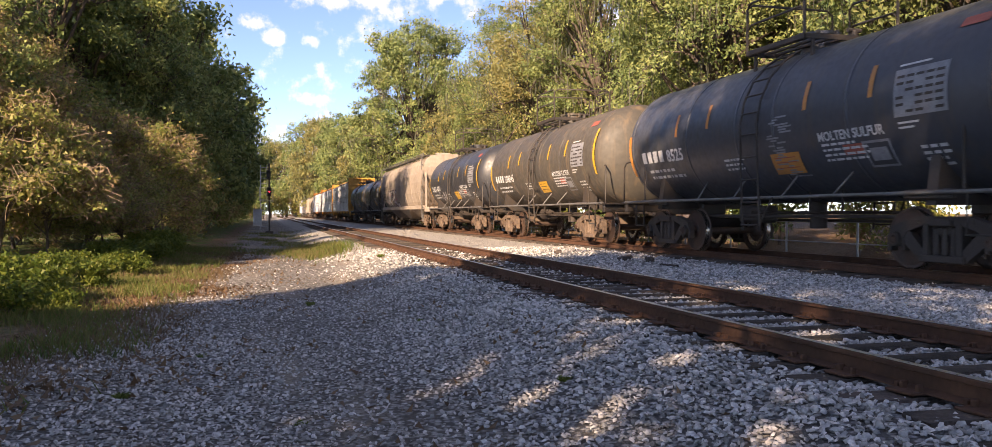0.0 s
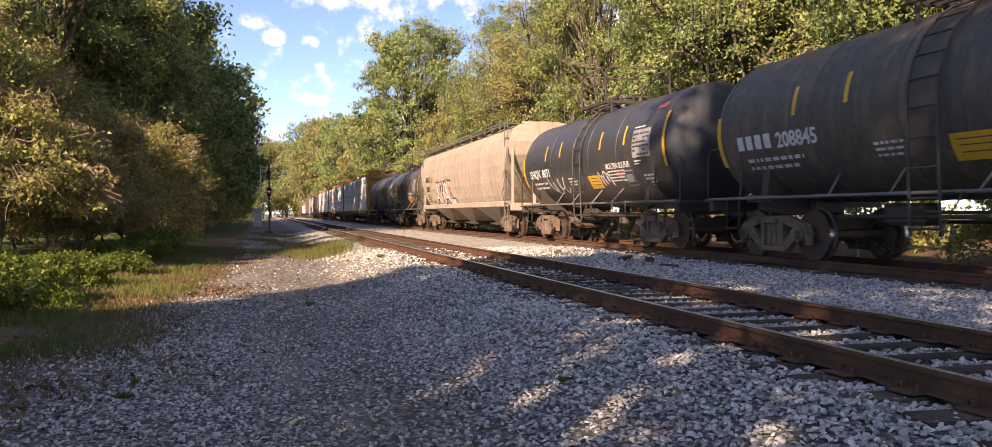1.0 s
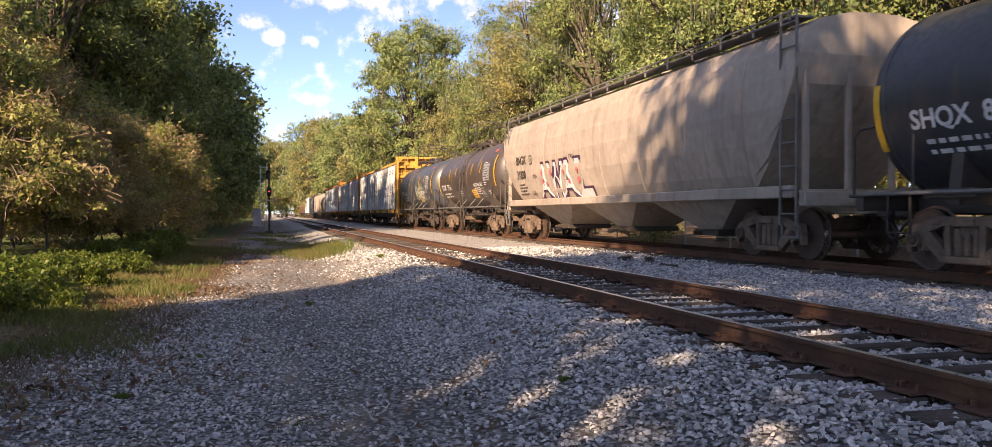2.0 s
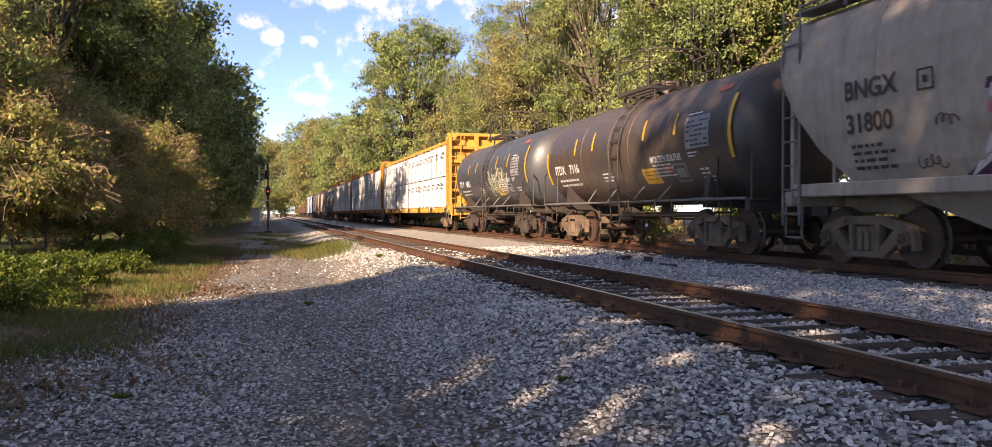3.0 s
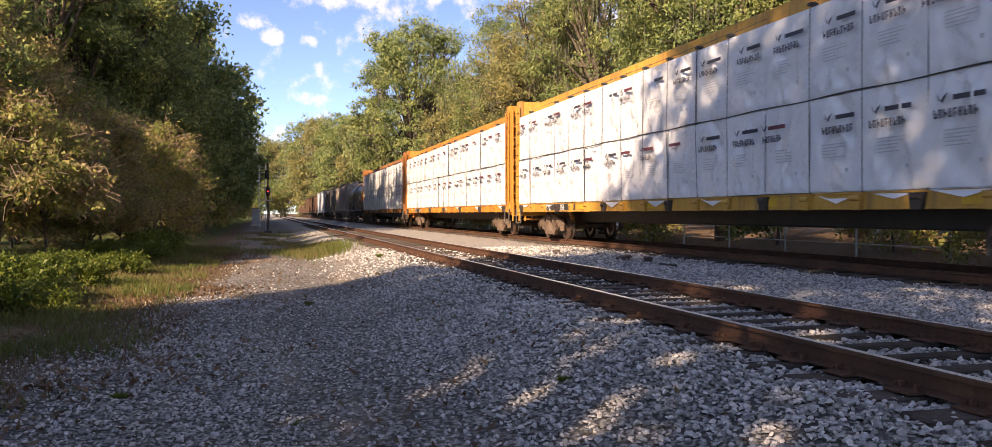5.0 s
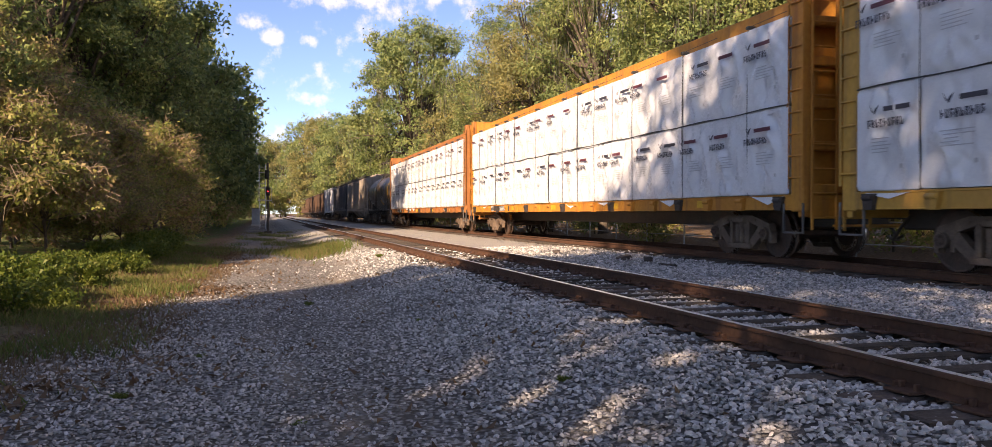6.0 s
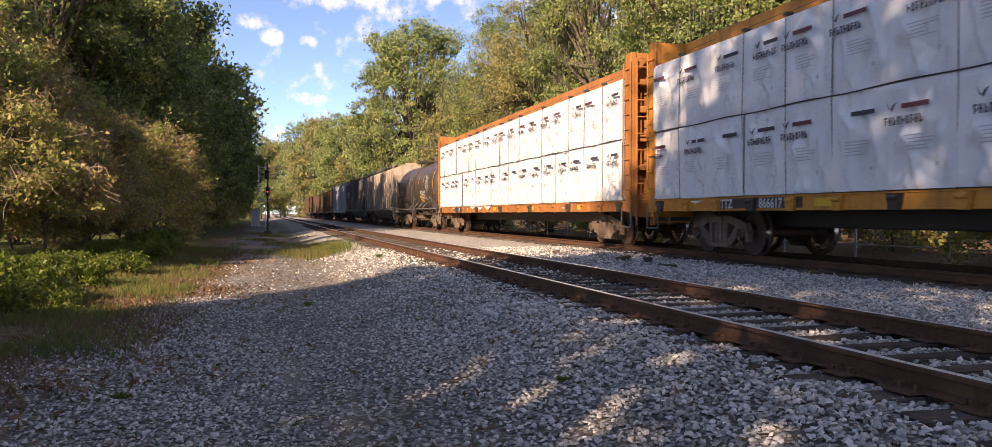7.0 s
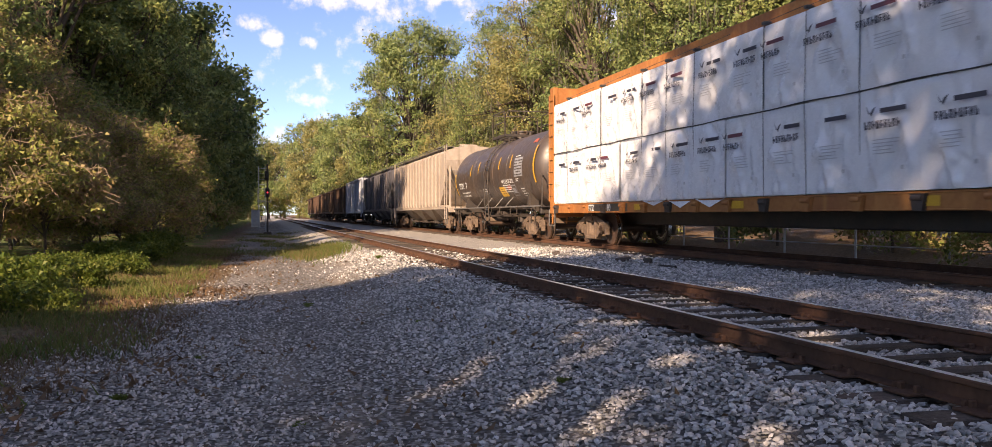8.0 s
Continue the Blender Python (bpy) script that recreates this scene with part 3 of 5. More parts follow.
def bars(g, at, r, u, v, width, rows, pitch, height):
    """Small print: rows of word-length bars."""
    for k in range(rows):
        x, end = u, u + width * r.uniform(0.7, 1.0)
        while x < end:
            w = min(r.uniform(0.06, 0.22), end - x + 0.03)
            rect(g, at, x, v - k * pitch, x + w, v - k * pitch + height)
            x += w + height * 0.9


def squiggle(g, at, pts, width):
    """A sprayed line of even width through the points."""
    pts = [Vector((*p, 0)) for p in pts]
    fine = []
    for i in range(len(pts) - 1):
        p0, p1, p2, p3 = pts[max(i - 1, 0)], pts[i], pts[i + 1], pts[min(i + 2, len(pts) - 1)]
        for t in (0, .2, .4, .6, .8):
            fine.append(0.5 * (2 * p1 + (p2 - p0) * t + (2 * p0 - 5 * p1 + 4 * p2 - p3) * t * t + (3 * p1 - p0 - 3 * p2 + p3) * t ** 3))
    fine.append(pts[-1])
    vs = []
    for i, p in enumerate(fine):
        d = fine[min(i + 1, len(fine) - 1)] - fine[max(i - 1, 0)]
        nrm = Vector((-d.y, d.x, 0)).normalized() * width / 2
        vs += [at(p.x - nrm.x, p.y - nrm.y), at(p.x + nrm.x, p.y + nrm.y)]
    g.add(vs, [(2 * i, 2 * i + 1, 2 * i + 3, 2 * i + 2) for i in range(len(fine) - 1)])


def tag_scrawl(r, u, v, w, h, n):
    """Points of a looping hand-sprayed tag in a w by h field."""
    a, b, c = r.uniform(0, 6), r.uniform(.8, 1.2), r.uniform(0, 6)
    pts = []
    for i in range(n * 4):
        t = i / (n * 4 - 1)
        k = 6.283 * t * n / 3.2
        pts.append((u + w * (t + .11 * math.sin(k * b + a)), v + h * (.5 + .36 * math.cos(k) + .16 * math.sin(k * .37 + c))))
    return pts


# ---- running gear, shared by all cars ----
WR = 0.457


def truck_meshes():
    out = {}
    g = G()
    g.box((0, 0, 0.62), (2.05, 0.34, 0.22), 0.03)
    g.rod((0, 0, 0.7), (0, 0, 0.86), 0.2, 12)
    g.rod((-0.9, -0.42, 0.4), (0.9, -0.42, 0.4), 0.05)
    g.rod((-0.9, 0.42, 0.4), (0.9, 0.42, 0.4), 0.05)
    out["truck"] = g
    g = G()
    a, b = -0.07, 0.07
    g.prism([(-1.06, .46), (-1.0, .64), (-.45, .79), (.45, .79), (1.0, .64), (1.06, .46), (.76, .46), (.66, .57), (.36, .66), (-.36, .66), (-.66, .57), (-.76, .46)], a, b)
    for s in (-1, 1):
        g.prism([(s * .80, .44), (s * .66, .60), (s * .30, .27), (s * .40, .15)], a + .01, b - .01)
        g.box((0, s * .30, .44), (.17, .10, .50), .012)
        g.box((0, s * 1.03, .38), (.13, .09, .22), .012)
        g.box((0, s * .75, .38), (.13, .07, .18), .012)
        g.rod((-.13, s * .89, WR), (.1, s * .89, WR), .115, 14)
    g.box((0, 0, .19), (.2, .82, .10), .015)
    g.box((0, 0, .70), (.24, .40, .10), .015)
    for k in (-.5, .5):
        g.box((a - .012, k, .70), (.02, .16, .05), .004)
    out["side_frame"] = g
    g = G()
    for y in (-.16, 0, .16):
        g.lathe([(.24 + .03 * k, .068 if k % 2 else .05) for k in range(14)], 8, "z", (0, y, 0))
    out["spring"] = g
    g = G()
    for s in (-1, 1):
        prof = [(.62, .06), (.64, .13), (.66, .16), (.705, .17), (.72, .36), (.68, .40), (.675, .488), (.705, .492), (.712, .462)]
        g.slot = 0
        g.lathe([(s * p[0], p[1]) for p in prof], 22, "x")
        g.slot = 1
        g.lathe([(s * .712, .462), (s * .812, .455)], 22, "x")
        g.slot = 0
        g.lathe([(s * .812, .455), (s * .815, .41), (s * .775, .39), (s * .765, .19), (s * .82, .16), (s * .825, .09), (s * .82, .05)], 22, "x")
        g.rod((s * 1.08, 0, 0), (s * 1.15, 0, 0), .085, 12)
        for k in range(3):
            ang = k * 2.094
            g.rod((s * 1.15, .05 * math.cos(ang), .05 * math.sin(ang)), (s * 1.175, .05 * math.cos(ang), .05 * math.sin(ang)), .018, 6)
        g.box((s * .79, .0, .30), (.02, .05, .16), .004)
    g.rod((-1.1, 0, 0), (1.1, 0, 0), .075, 10)
    out["wheelset"] = g
    return out


TM = {}
for key, g_ in truck_meshes().items():
    for tone, mt in (("pale", M_TRUCK), ("dark", M_TRUCK2)):
        TM[key, tone] = g_.mesh(key, [M_WHEEL, M_TREAD] if key == "wheelset" else mt)


def truck(car, y, tone, wheelsets):
    t = part("truck", TM["truck", tone], None, car, "grimy cast-steel freight truck", m=pose(0, y, 0))
    for s in (-1, 1):
        part("side_frame", TM["side_frame", tone], None, t, m=pose(s * 1.0, 0, 0, 0, 0, 0 if s < 0 else 180))
        part("spring", TM["spring", tone], None, t, m=pose(s * 1.0, 0, 0))
    for dy in (-.89, .89):
        wheelsets.append((part("wheelset", TM["wheelset", tone], None, t, "rusty steel wheels with bright treads", m=pose(0, dy, WR)), dy, WR))


def couplers(car, half, material=None):
    """Coupler with knuckle and air hose at both ends; half: half the length over the couplers."""
    for s in (-1, 1):
        g = G()
        g.box((0, s * (half - .42), .87), (.20, .55, .20), .03)
        g.box((.07 * s, s * (half - .10), .87), (.28, .26, .28), .06)
        part("coupler", g, M_TRUCK2, car, "rusty knuckle coupler")
        g = G()
        g.tube([(-.35 * s, s * (half - .75), .80), (-.36 * s, s * (half - .55), .62), (-.30 * s, s * (half - .30), .40), (-.18 * s, s * (half - .05), .45)], .028, 7)
        part("air_hose", g, M_IRON, car)


def ladder(car, name, x, y, z0, z1, width, rungs, material, axis="y", r=0.018):
    g = G()
    for k in (-width / 2, width / 2):
        p = (x, y + k) if axis == "y" else (x + k, y)
        g.box((p[0], p[1], (z0 + z1) / 2), (.03, .05, z1 - z0) if axis == "y" else (.05, .03, z1 - z0), .006)
    for i in range(rungs):
        z = z0 + (z1 - z0) * (i + .5) / rungs
        a, b = ((x, y - width / 2, z), (x, y + width / 2, z)) if axis == "y" else ((x - width / 2, y, z), (x + width / 2, y, z))
        g.rod(a, b, r, 6)
    return part(name, g, material, car)


def new_car(name, label, s0, s1, group=""):
    car = tagged(new(name), label, "rail car", "cars of the freight train")
    ws = []
    CARS.append((car, (s0 + s1) / 2, ws))
    return car, s1 - s0, ws


# ---- tank cars ----
SLAT = G().box((0, 0, 0), (.06, 1.8, .05), .008).mesh("slat", M_IRON)


def tank_car(s0, s1, shell, label, mark, seed, stripe, tone, graffiti=None, notice=1.2):
    car, length, ws = new_car("tank_car", label, s0, s1)
    r = random.Random(seed)
    R, zc = 1.43, 2.47
    half = length / 2
    E = half - 0.62
    at = round_side(R, zc)
    prof = [(-E + R * .48 * (1 - math.cos(a)), R * math.sin(a)) for a in [.02] + [math.pi / 2 * k / 9 for k in range(1, 10)]]
    prof = prof + [(-p[0], p[1]) for p in prof[::-1]]
    g = G()
    g.lathe(prof, 64, "y", (0, 0, zc))
    part("tank", g, shell, car)
    # jacket bands
    for y in (-E + .72, -2.6, -.62, .62, 2.6, E - .72):
        g = G()
        g.lathe([(y - .035, R), (y - .03, R + .009), (y + .03, R + .009), (y + .035, R)], 64, "y", (0, 0, zc))
        part("band", g, shell, car)
    # stub sills, saddles and end platforms
    for s in (-1, 1):
        g = G()
        g.box((0, s * (half - 1.65), .98), (.62, 2.3, .34), .03)
        g.box((0, s * (half - .75), .98), (2.7, .16, .22), .02)
        part("stub_sill", g, M_IRON, car)
        g = G()
        g.prism([(-1.26, .95), (-1.16, 1.75), (-.5, 1.22), (.5, 1.22), (1.16, 1.75), (1.26, .95)], s * (half - 2.5) - .10, s * (half - 2.5) + .10, "y")
        g.box((-1.28, s * (half - 2.5), 1.10), (.1, .9, .14), .02)
        part("saddle", g, M_IRON, car, "steel saddle plate")
        g = G()
        g.box((0, s * (half - .72), 1.10), (2.75, .34, .05), .01)
        part("end_platform", g, M_IRON, car)
        for k in (-1, 1):
            g = G()
            x = k * 1.33
            g.tube([(x, s * (half - .62), 1.1), (x, s * (half - .62), 2.0), (x * .97, s * (half - .68), 2.12), (x * .9, s * (half - .95), 2.16), (x, s * (half - 1.75), 2.14), (x, s * (half - 1.85), 2.05), (x, s * (half - 1.85), 1.1)], .022, 6)
            g.tube([(x, s * (half - 1.8), 1.1), (x, s * (half - 1.8), .55), (x, s * (half - 1.35), .55), (x, s * (half - 1.35), 1.1)], .02, 6)
            part("grab_iron", g, M_IRON, car)
    # long side handrails
    for k in (-1, 1):
        g = G()
        g.rod((k * 1.36, -half + .75, 1.12), (k * 1.36, half - .75, 1.12), .03, 8)
        for y in (-2.2, -.8, .8, 2.2):
            g.rod((k * 1.36, y, 1.12), (k * 1.05, y * 1.05, 1.5), .018, 6)
        part("side_rail", g, M_GREYIRON, car, "scuffed grey side rail")
    # side ladders that follow the shell over the top
    for k in (-1, 1):
        g = G()
        for dy in (-.28, .28):
            pts = [(k * 1.46, dy, .52), (k * 1.50, dy, 1.4), (k * 1.53, dy, zc)]
            pts += [(k * (R + .08) * math.cos(a), dy, zc + (R + .08) * math.sin(a)) for a in (.3, .6, .9, 1.15)]
            g.tube(pts, .024, 6)
        for i in range(5):
            z = .62 + i * .42
            g.rod((k * 1.50, -.28, z), (k * 1.50, .28, z), .018, 6)
        for a in (.15, .38, .60, .82, 1.02):
            p = (k * (R + .08) * math.cos(a), zc + (R + .08) * math.sin(a))
            g.rod((p[0], -.28, p[1]), (p[0], .28, p[1]), .018, 6)
        g.tube([(k * 1.50, -.28, .55), (k * 1.42, -.62, 1.12)], .02, 6)
        part("ladder", g, M_IRON, car, "black side ladder")
    # top platform, its railing, manway and valves
    zt = zc + R
    g = G()
    g.box((-.98, 0, zt + .08), (.04, 1.9, .1), .008)
    g.box((.98, 0, zt + .08), (.04, 1.9, .1), .008)
    for y in (-.93, .93):
        g.box((0, y, zt + .08), (2.0, .04, .1), .008)
    for x in (-.8, .8):
        for y in (-.9, .9):
            g.box((x, y, zt - .12), (.05, .08, .4), .008)
    top = part("top_platform", g, M_IRON, car)
    for i in range(8):
        part("slat", SLAT, None, top, m=pose(-.805 + i * .23, 0, zt + .09))
    for k in (-1, 1):
        g = G()
        x = k * .98
        for z in (.62, 1.05):
            g.tube([(x, -.9, zt + .1), (x, -.9, zt + z - .1), (x, -.8, zt + z), (x, .8 - .5 * (k + 1) / 2, zt + z), (x, .9 - .5 * (k + 1) / 2, zt + z - .1), (x, .9 - .5 * (k + 1) / 2, zt + .1)], .022, 6)
        part("railing", g, M_IRON, car)
        g = G()
        g.tube([(-.98, k * .93, zt + .1), (-.98, k * .93, zt + .95), (-.85, k * .93, zt + 1.05), (.85, k * .93, zt + 1.05), (.98, k * .93, zt + .95), (.98, k * .93, zt + .1)], .022, 6)
        part("railing", g, M_IRON, car)
    g = G()
    g.rod((0, 0, zt - .15), (0, 0, zt + .28), .34, 18)
    g.rod((0, 0, zt + .28), (0, 0, zt + .34), .38, 18)
    for k in range(6):
        g.box((.38 * math.cos(k), .38 * math.sin(k), zt + .28), (.07, .07, .14), .01)
    part("manway", g, shell, car)
    for y in (-.85, .8):
        g = G()
        g.rod((.1, y, zt - .1), (.1, y, zt + .24), .07, 10)
        g.rod((-.04, y, zt + .24), (.24, y, zt + .24), .04, 8)
        part("valve", g, M_IRON, car)
    # brake gear, steam pipes and outlet below
    g = G()
    g.rod((-.55, -3.2, .78), (-.55, 3.2, .78), .035, 7)
    g.rod((.3, -3.0, .70), (.3, 3.0, .70), .03, 7)
    g.box((-.35, 1.5, .82), (.4, .9, .35), .06)
    g.rod((0, 0, .55), (0, 0, 1.15), .16, 12)
    for y in (-1.6, -.7, .9):
        g.rod((-.9, y, .85), (.9, y, .85), .03, 6)
        g.rod((-.7, y, .85), (-.7, y, 1.3), .02, 6)
    part("brake_gear", g, M_TRUCK2, car)
    couplers(car, half)
    for s in (-1, 1):
        truck(car, s * (half - 2.5), tone, ws)
    # reflective stripes
    sm = {"yellow": M_YELLOW, "orange": M_ORANGE}[stripe]
    for u, v0, v1, w in ((-E + .55, -.75, .25, .13), (-3.1, .05, .55, .10), (-1.75, .1, .6, .10), (1.5, .1, .6, .10), (3.1, .1, .6, .10), (E - .68, -.55, .75, .13)):
        g = G()
        rect(g, at, u, v0, u + w, v1)
        part("reflector", g, sm, car, stripe + " reflective stripe")
    # marks and stencils, read from the far end towards the near one
    g = G()
    u0 = -E + 1.25
    if mark[0]:
        write(g, at, mark[0], u0, -.46, .37, 1.04)
    else:
        for k in range(4):
            rect(g, at, u0 + k * .29, -.45, u0 + k * .29 + .2, -.19)
    part("car_mark", g, M_WHITE, car, "white stencilled reporting mark")
    g = G()
    write(g, at, mark[1], u0 + 1.25, -.46, .37, 1.04)
    part("car_number", g, M_WHITE, car, "white stencilled car number")
    for u, v, width, rows, pitch, height in ((u0 + .2, -.70, 1.7, 2, .16, .07), (-1.2, -.62, .7, 3, .1, .045), (1.9, -.55, 1.1, 4, .09, .04), (4.0, -.75, .5, 4, .1, .05)):
        g = G()
        bars(g, at, r, u, v, width, rows, pitch, height)
        part("stencil", g, M_WHITE, car, "small white stencilled lines")
    g = G()
    write(g, at, "MOLTEN SULFUR", 1.85, -.46, .21, .95)
    part("product_name", g, M_WHITE, car, "white stencilled product name")
    g = G()
    rect(g, at, 3.65, -.26, 4.65, .42)
    part("test_panel", g, M_PANEL, car, "grey stencilled test panel")
    g = G()
    at2 = round_side(R + .004, zc)
    for i in range(6):
        for j in range(5):
            if r.random() < .85:
                rect(g, at2, 3.70 + j * .185, -.21 + i * .10, 3.85 + j * .185, -.17 + i * .10)
    part("panel_print", g, M_IRON, car)
    g = G()
    rect(g, at, notice, -1.0, notice + .85, -.58, .12)
    part("notice_board", g, M_YELLOW if stripe == "yellow" else M_ORANGE, car, "faded yellow notice panel")
    g = G()
    at3 = round_side(R + .004, zc)
    for v in (-.66, -.75, -.86):
        rect(g, at3, notice + .15, v - .016, notice + .75, v)
    part("notice_print", g, M_IRON if stripe == "yellow" else M_RED, car)
    g = G()
    for a, b, c, d in ((2.55, -.50, 3.15, -.46), (2.55, -.08, 3.15, -.04), (2.55, -.46, 2.59, -.08), (3.11, -.46, 3.15, -.08), (2.66, -.38, 3.04, -.16)):
        rect(g, at, a + .3, b - .5, c + .3, d - .5)
    part("placard", g, M_PANEL, car, "worn white framed placard")
    g = G()
    rect(g, at, 2.4, -.74, 2.85, -.56)
    part("placard", g, M_RED, car, "faded red placard")
    g = G()
    rect(g, at, E - 1.5, .92, E - 1.02, 1.10)
    part("placard", g, M_RED, car, "small red number placard")
    # white caption bars above and below the table
    for u1, v in ((4.3, .47), (4.1, -.36), (4.0, -.43)):
        g = G()
        rect(g, at, 3.7, v, u1, v + .03)
        part("panel_caption", g, M_WHITE, car)
    if graffiti == "white":
        g = G()
        squiggle(g, at, tag_scrawl(r, 1.25, -.92, .75, .42, 12), .05)
        squiggle(g, at, tag_scrawl(r, -3.0, -1.1, 1.5, .6, 12), .05)
        part("graffiti", g, M_GRAFW, car, "white sprayed scrawl")
    elif graffiti == "green":
        for mt, w, k in ((M_GRAFG, .07, 0), (M_WHITE, .028, 1)):
            g = G()
            for j in range(3):
                squiggle(g, at, tag_scrawl(r, .1 + j * .3, -1.0 + .1 * j, 2.4, .95, 14), w)
            part("graffiti", g, mt, car, "sprayed graffiti in green and white outlines")
        g = G()
        rect(g, at, 1.7, -.15, 1.95, .1)
        part("graffiti", g, M_GRAFR, car)
    elif graffiti == "smear":
        g = G()
        for k in range(26):
            u, v = .55 + r.uniform(-.15, .35), .05 - k * .045
            rect(g, at, u, v, u + r.uniform(.15, .45), v + .03)
        part("graffiti", g, M_PANEL, car, "worn white sprayed lettering")
    return car


# ---- covered hopper cars ----
def hopper_car(s0, s1, paint, label, kind, tone, seed):
    car, length, ws = new_car("hopper_car", label, s0, s1)
    r = random.Random(seed)
    half = length / 2
    E = half - .55
    if kind == "round":
        sec = [(1.22, 1.25), (1.36, 1.55), (1.50, 2.1), (1.56, 2.7), (1.54, 3.2), (1.44, 3.7), (1.28, 4.02), (1.05, 4.16), (.5, 4.28), (0, 4.30)]
    else:
        sec = [(1.46, 1.25), (1.50, 1.4), (1.50, 2.4), (1.50, 3.3), (1.50, 3.9), (1.42, 4.02), (1.2, 4.10), (.5, 4.22), (0, 4.25)]

    def section(zmin):
        pts = []
        for (xa, za), (xb, zb) in zip(sec, sec[1:]):
            if zb <= zmin:
                pts.append((xb, zmin))
            else:
                pts.append((xa + (xb - xa) * max(0, (zmin - za) / (zb - za)) if za < zmin else xa, max(za, zmin)))
        pts.append(sec[-1])
        return pts

    g = G()
    stations = [(-E, 3.55), (-E + .12, 3.05), (-E + .5, 2.45), (-E + 1.0, 1.85), (-E + 1.5, 1.40), (-E + 1.75, 1.25)]
    stations = stations + [(-y, z) for y, z in stations[::-1]]
    vs, fs, n = [], [], 2 * len(sec) - 1
    for y, zm in stations:
        half_pts = section(zm)
        ring = [(-x, z) for x, z in half_pts] + [(x, z) for x, z in half_pts[-2::-1]]
        vs += [(x, y, z) for x, z in ring]
    for i in range(len(stations) - 1):
        fs += [(i * n + k, i * n + (k + 1) % n, (i + 1) * n + (k + 1) % n, (i + 1) * n + k) for k in range(n)]
    g.add(vs, fs, False)
    g.add(vs[:n], [tuple(range(n))])
    g.add(vs[-n:], [tuple(range(n))])
    part("body", g, paint, car)
    # weld seams or ribs on the sides
    step = 2.35 if kind == "round" else .98
    wide, proud = (.03, .012) if kind == "round" else (.10, .07)
    y = -E + 1.7
    while y < E - 1.6:
        for k in (-1, 1):
            g = G()
            side = sec[:8]
            g.add([p for x, z in side for p in ((k * (x + proud), y - wide / 2, z), (k * (x + proud), y + wide / 2, z), (k * (x - .03), y - wide / 2, z), (k * (x - .03), y + wide / 2, z))],
                  [f for i in range(len(side) - 1) for f in ((4 * i, 4 * i + 1, 4 * i + 5, 4 * i + 4), (4 * i, 4 * i + 4, 4 * i + 6, 4 * i + 2), (4 * i + 1, 4 * i + 3, 4 * i + 7, 4 * i + 5))])
            part("seam" if kind == "round" else "rib", g, paint, car)
        y += step
    for k in (-1, 1):
        g = G()
        g.box((k * 1.38, 0, 1.21), (.16, 2 * E - .6, .22), .02)
        part("side_sill", g, paint, car)
        g = G()
        g.box((k * 1.22, 0, 4.22), (.40, 2 * E - .5, .04), .008)
        n_ = int(2 * E / 1.15)
        for i in range(n_ + 1):
            yy = -E + .4 + (2 * E - .8) * i / n_
            g.box((k * 1.40, yy, 4.22), (.035, .05, .26), .006)
        g.box((k * 1.40, 0, 4.33), (.03, 2 * E - .7, .035), .006)
        part("running_board", g, M_GREYIRON, car, "steel roof walkway with toe rail")
    g = G()
    g.box((0, 0, 4.34), (.72, 2 * E - 2.2, .14), .03)
    for i in range(9):
        g.box((0, -E + 1.8 + i * (2 * E - 3.6) / 8, 4.44), (.86, .10, .08), .015)
    part("roof_hatch", g, paint, car)
    # discharge hoppers
    bays = 3 if kind == "round" else 4
    bl = (2 * E - 4.2) / bays
    for i in range(bays):
        c = -E + 2.1 + bl * (i + .5)
        g = G()
        top, bot = bl / 2 - .02, .42
        vs = [(x * 1.30, c + yy * top, 1.28) for x, yy in ((-1, -1), (1, -1), (1, 1), (-1, 1))] + [(x * .62, c + yy * bot, .48) for x, yy in ((-1, -1), (1, -1), (1, 1), (-1, 1))]
        g.add(vs, [(0, 1, 2, 3), (4, 5, 6, 7), (0, 1, 5, 4), (1, 2, 6, 5), (2, 3, 7, 6), (3, 0, 4, 7)])
        part("discharge_hopper", g, paint, car)
        g = G()
        g.box((0, c, .42), (1.5, 1.0, .14), .02)
        g.rod((-.95, c + .2, .42), (.95, c + .2, .42), .04, 8)
        part("outlet_gate", g, M_TRUCK2, car)
    # ends: slope sheet, posts, sill, ladders and crossover platform
    for s in (-1, 1):
        g = G()
        g.box((0, s * (half - 1.35), .98), (.6, 2.0, .32), .03)
        g.box((0, s * (half - .62), 1.08), (2.8, .18, .26), .02)
        g.box((0, s * (half - 1.5), 1.22), (2.6, 1.9, .05), .01)
        part("end_sill", g, paint, car)
        for x in (-1.3, -.45, .45, 1.3):
            g = G()
            g.box((x, s * (half - .66), 2.2), (.10, .09, 2.2), .012)
            part("end_post", g, paint, car)
        ladder(car, "ladder", -1.50, s * (half - .86), .62, 4.3, .46, 9, M_GREYIRON if kind == "round" else paint)
        ladder(car, "ladder", 1.50, s * (half - .86), .62, 4.3, .46, 9, M_GREYIRON if kind == "round" else paint)
        g = G()
        g.tube([(-1.45, s * (half - .65), .4), (-1.45, s * (half - .65), 1.0)], .02, 6)
        g.tube([(-1.45, s * (half - 1.1), .4), (-1.45, s * (half - 1.1), 1.0)], .02, 6)
        g.rod((-1.45, s * (half - .65), .42), (-1.45, s * (half - 1.1), .42), .02, 6)
        part("stirrup", g, M_GREYIRON, car)
    couplers(car, half)
    for s in (-1, 1):
        truck(car, s * (half - 2.15), tone, ws)
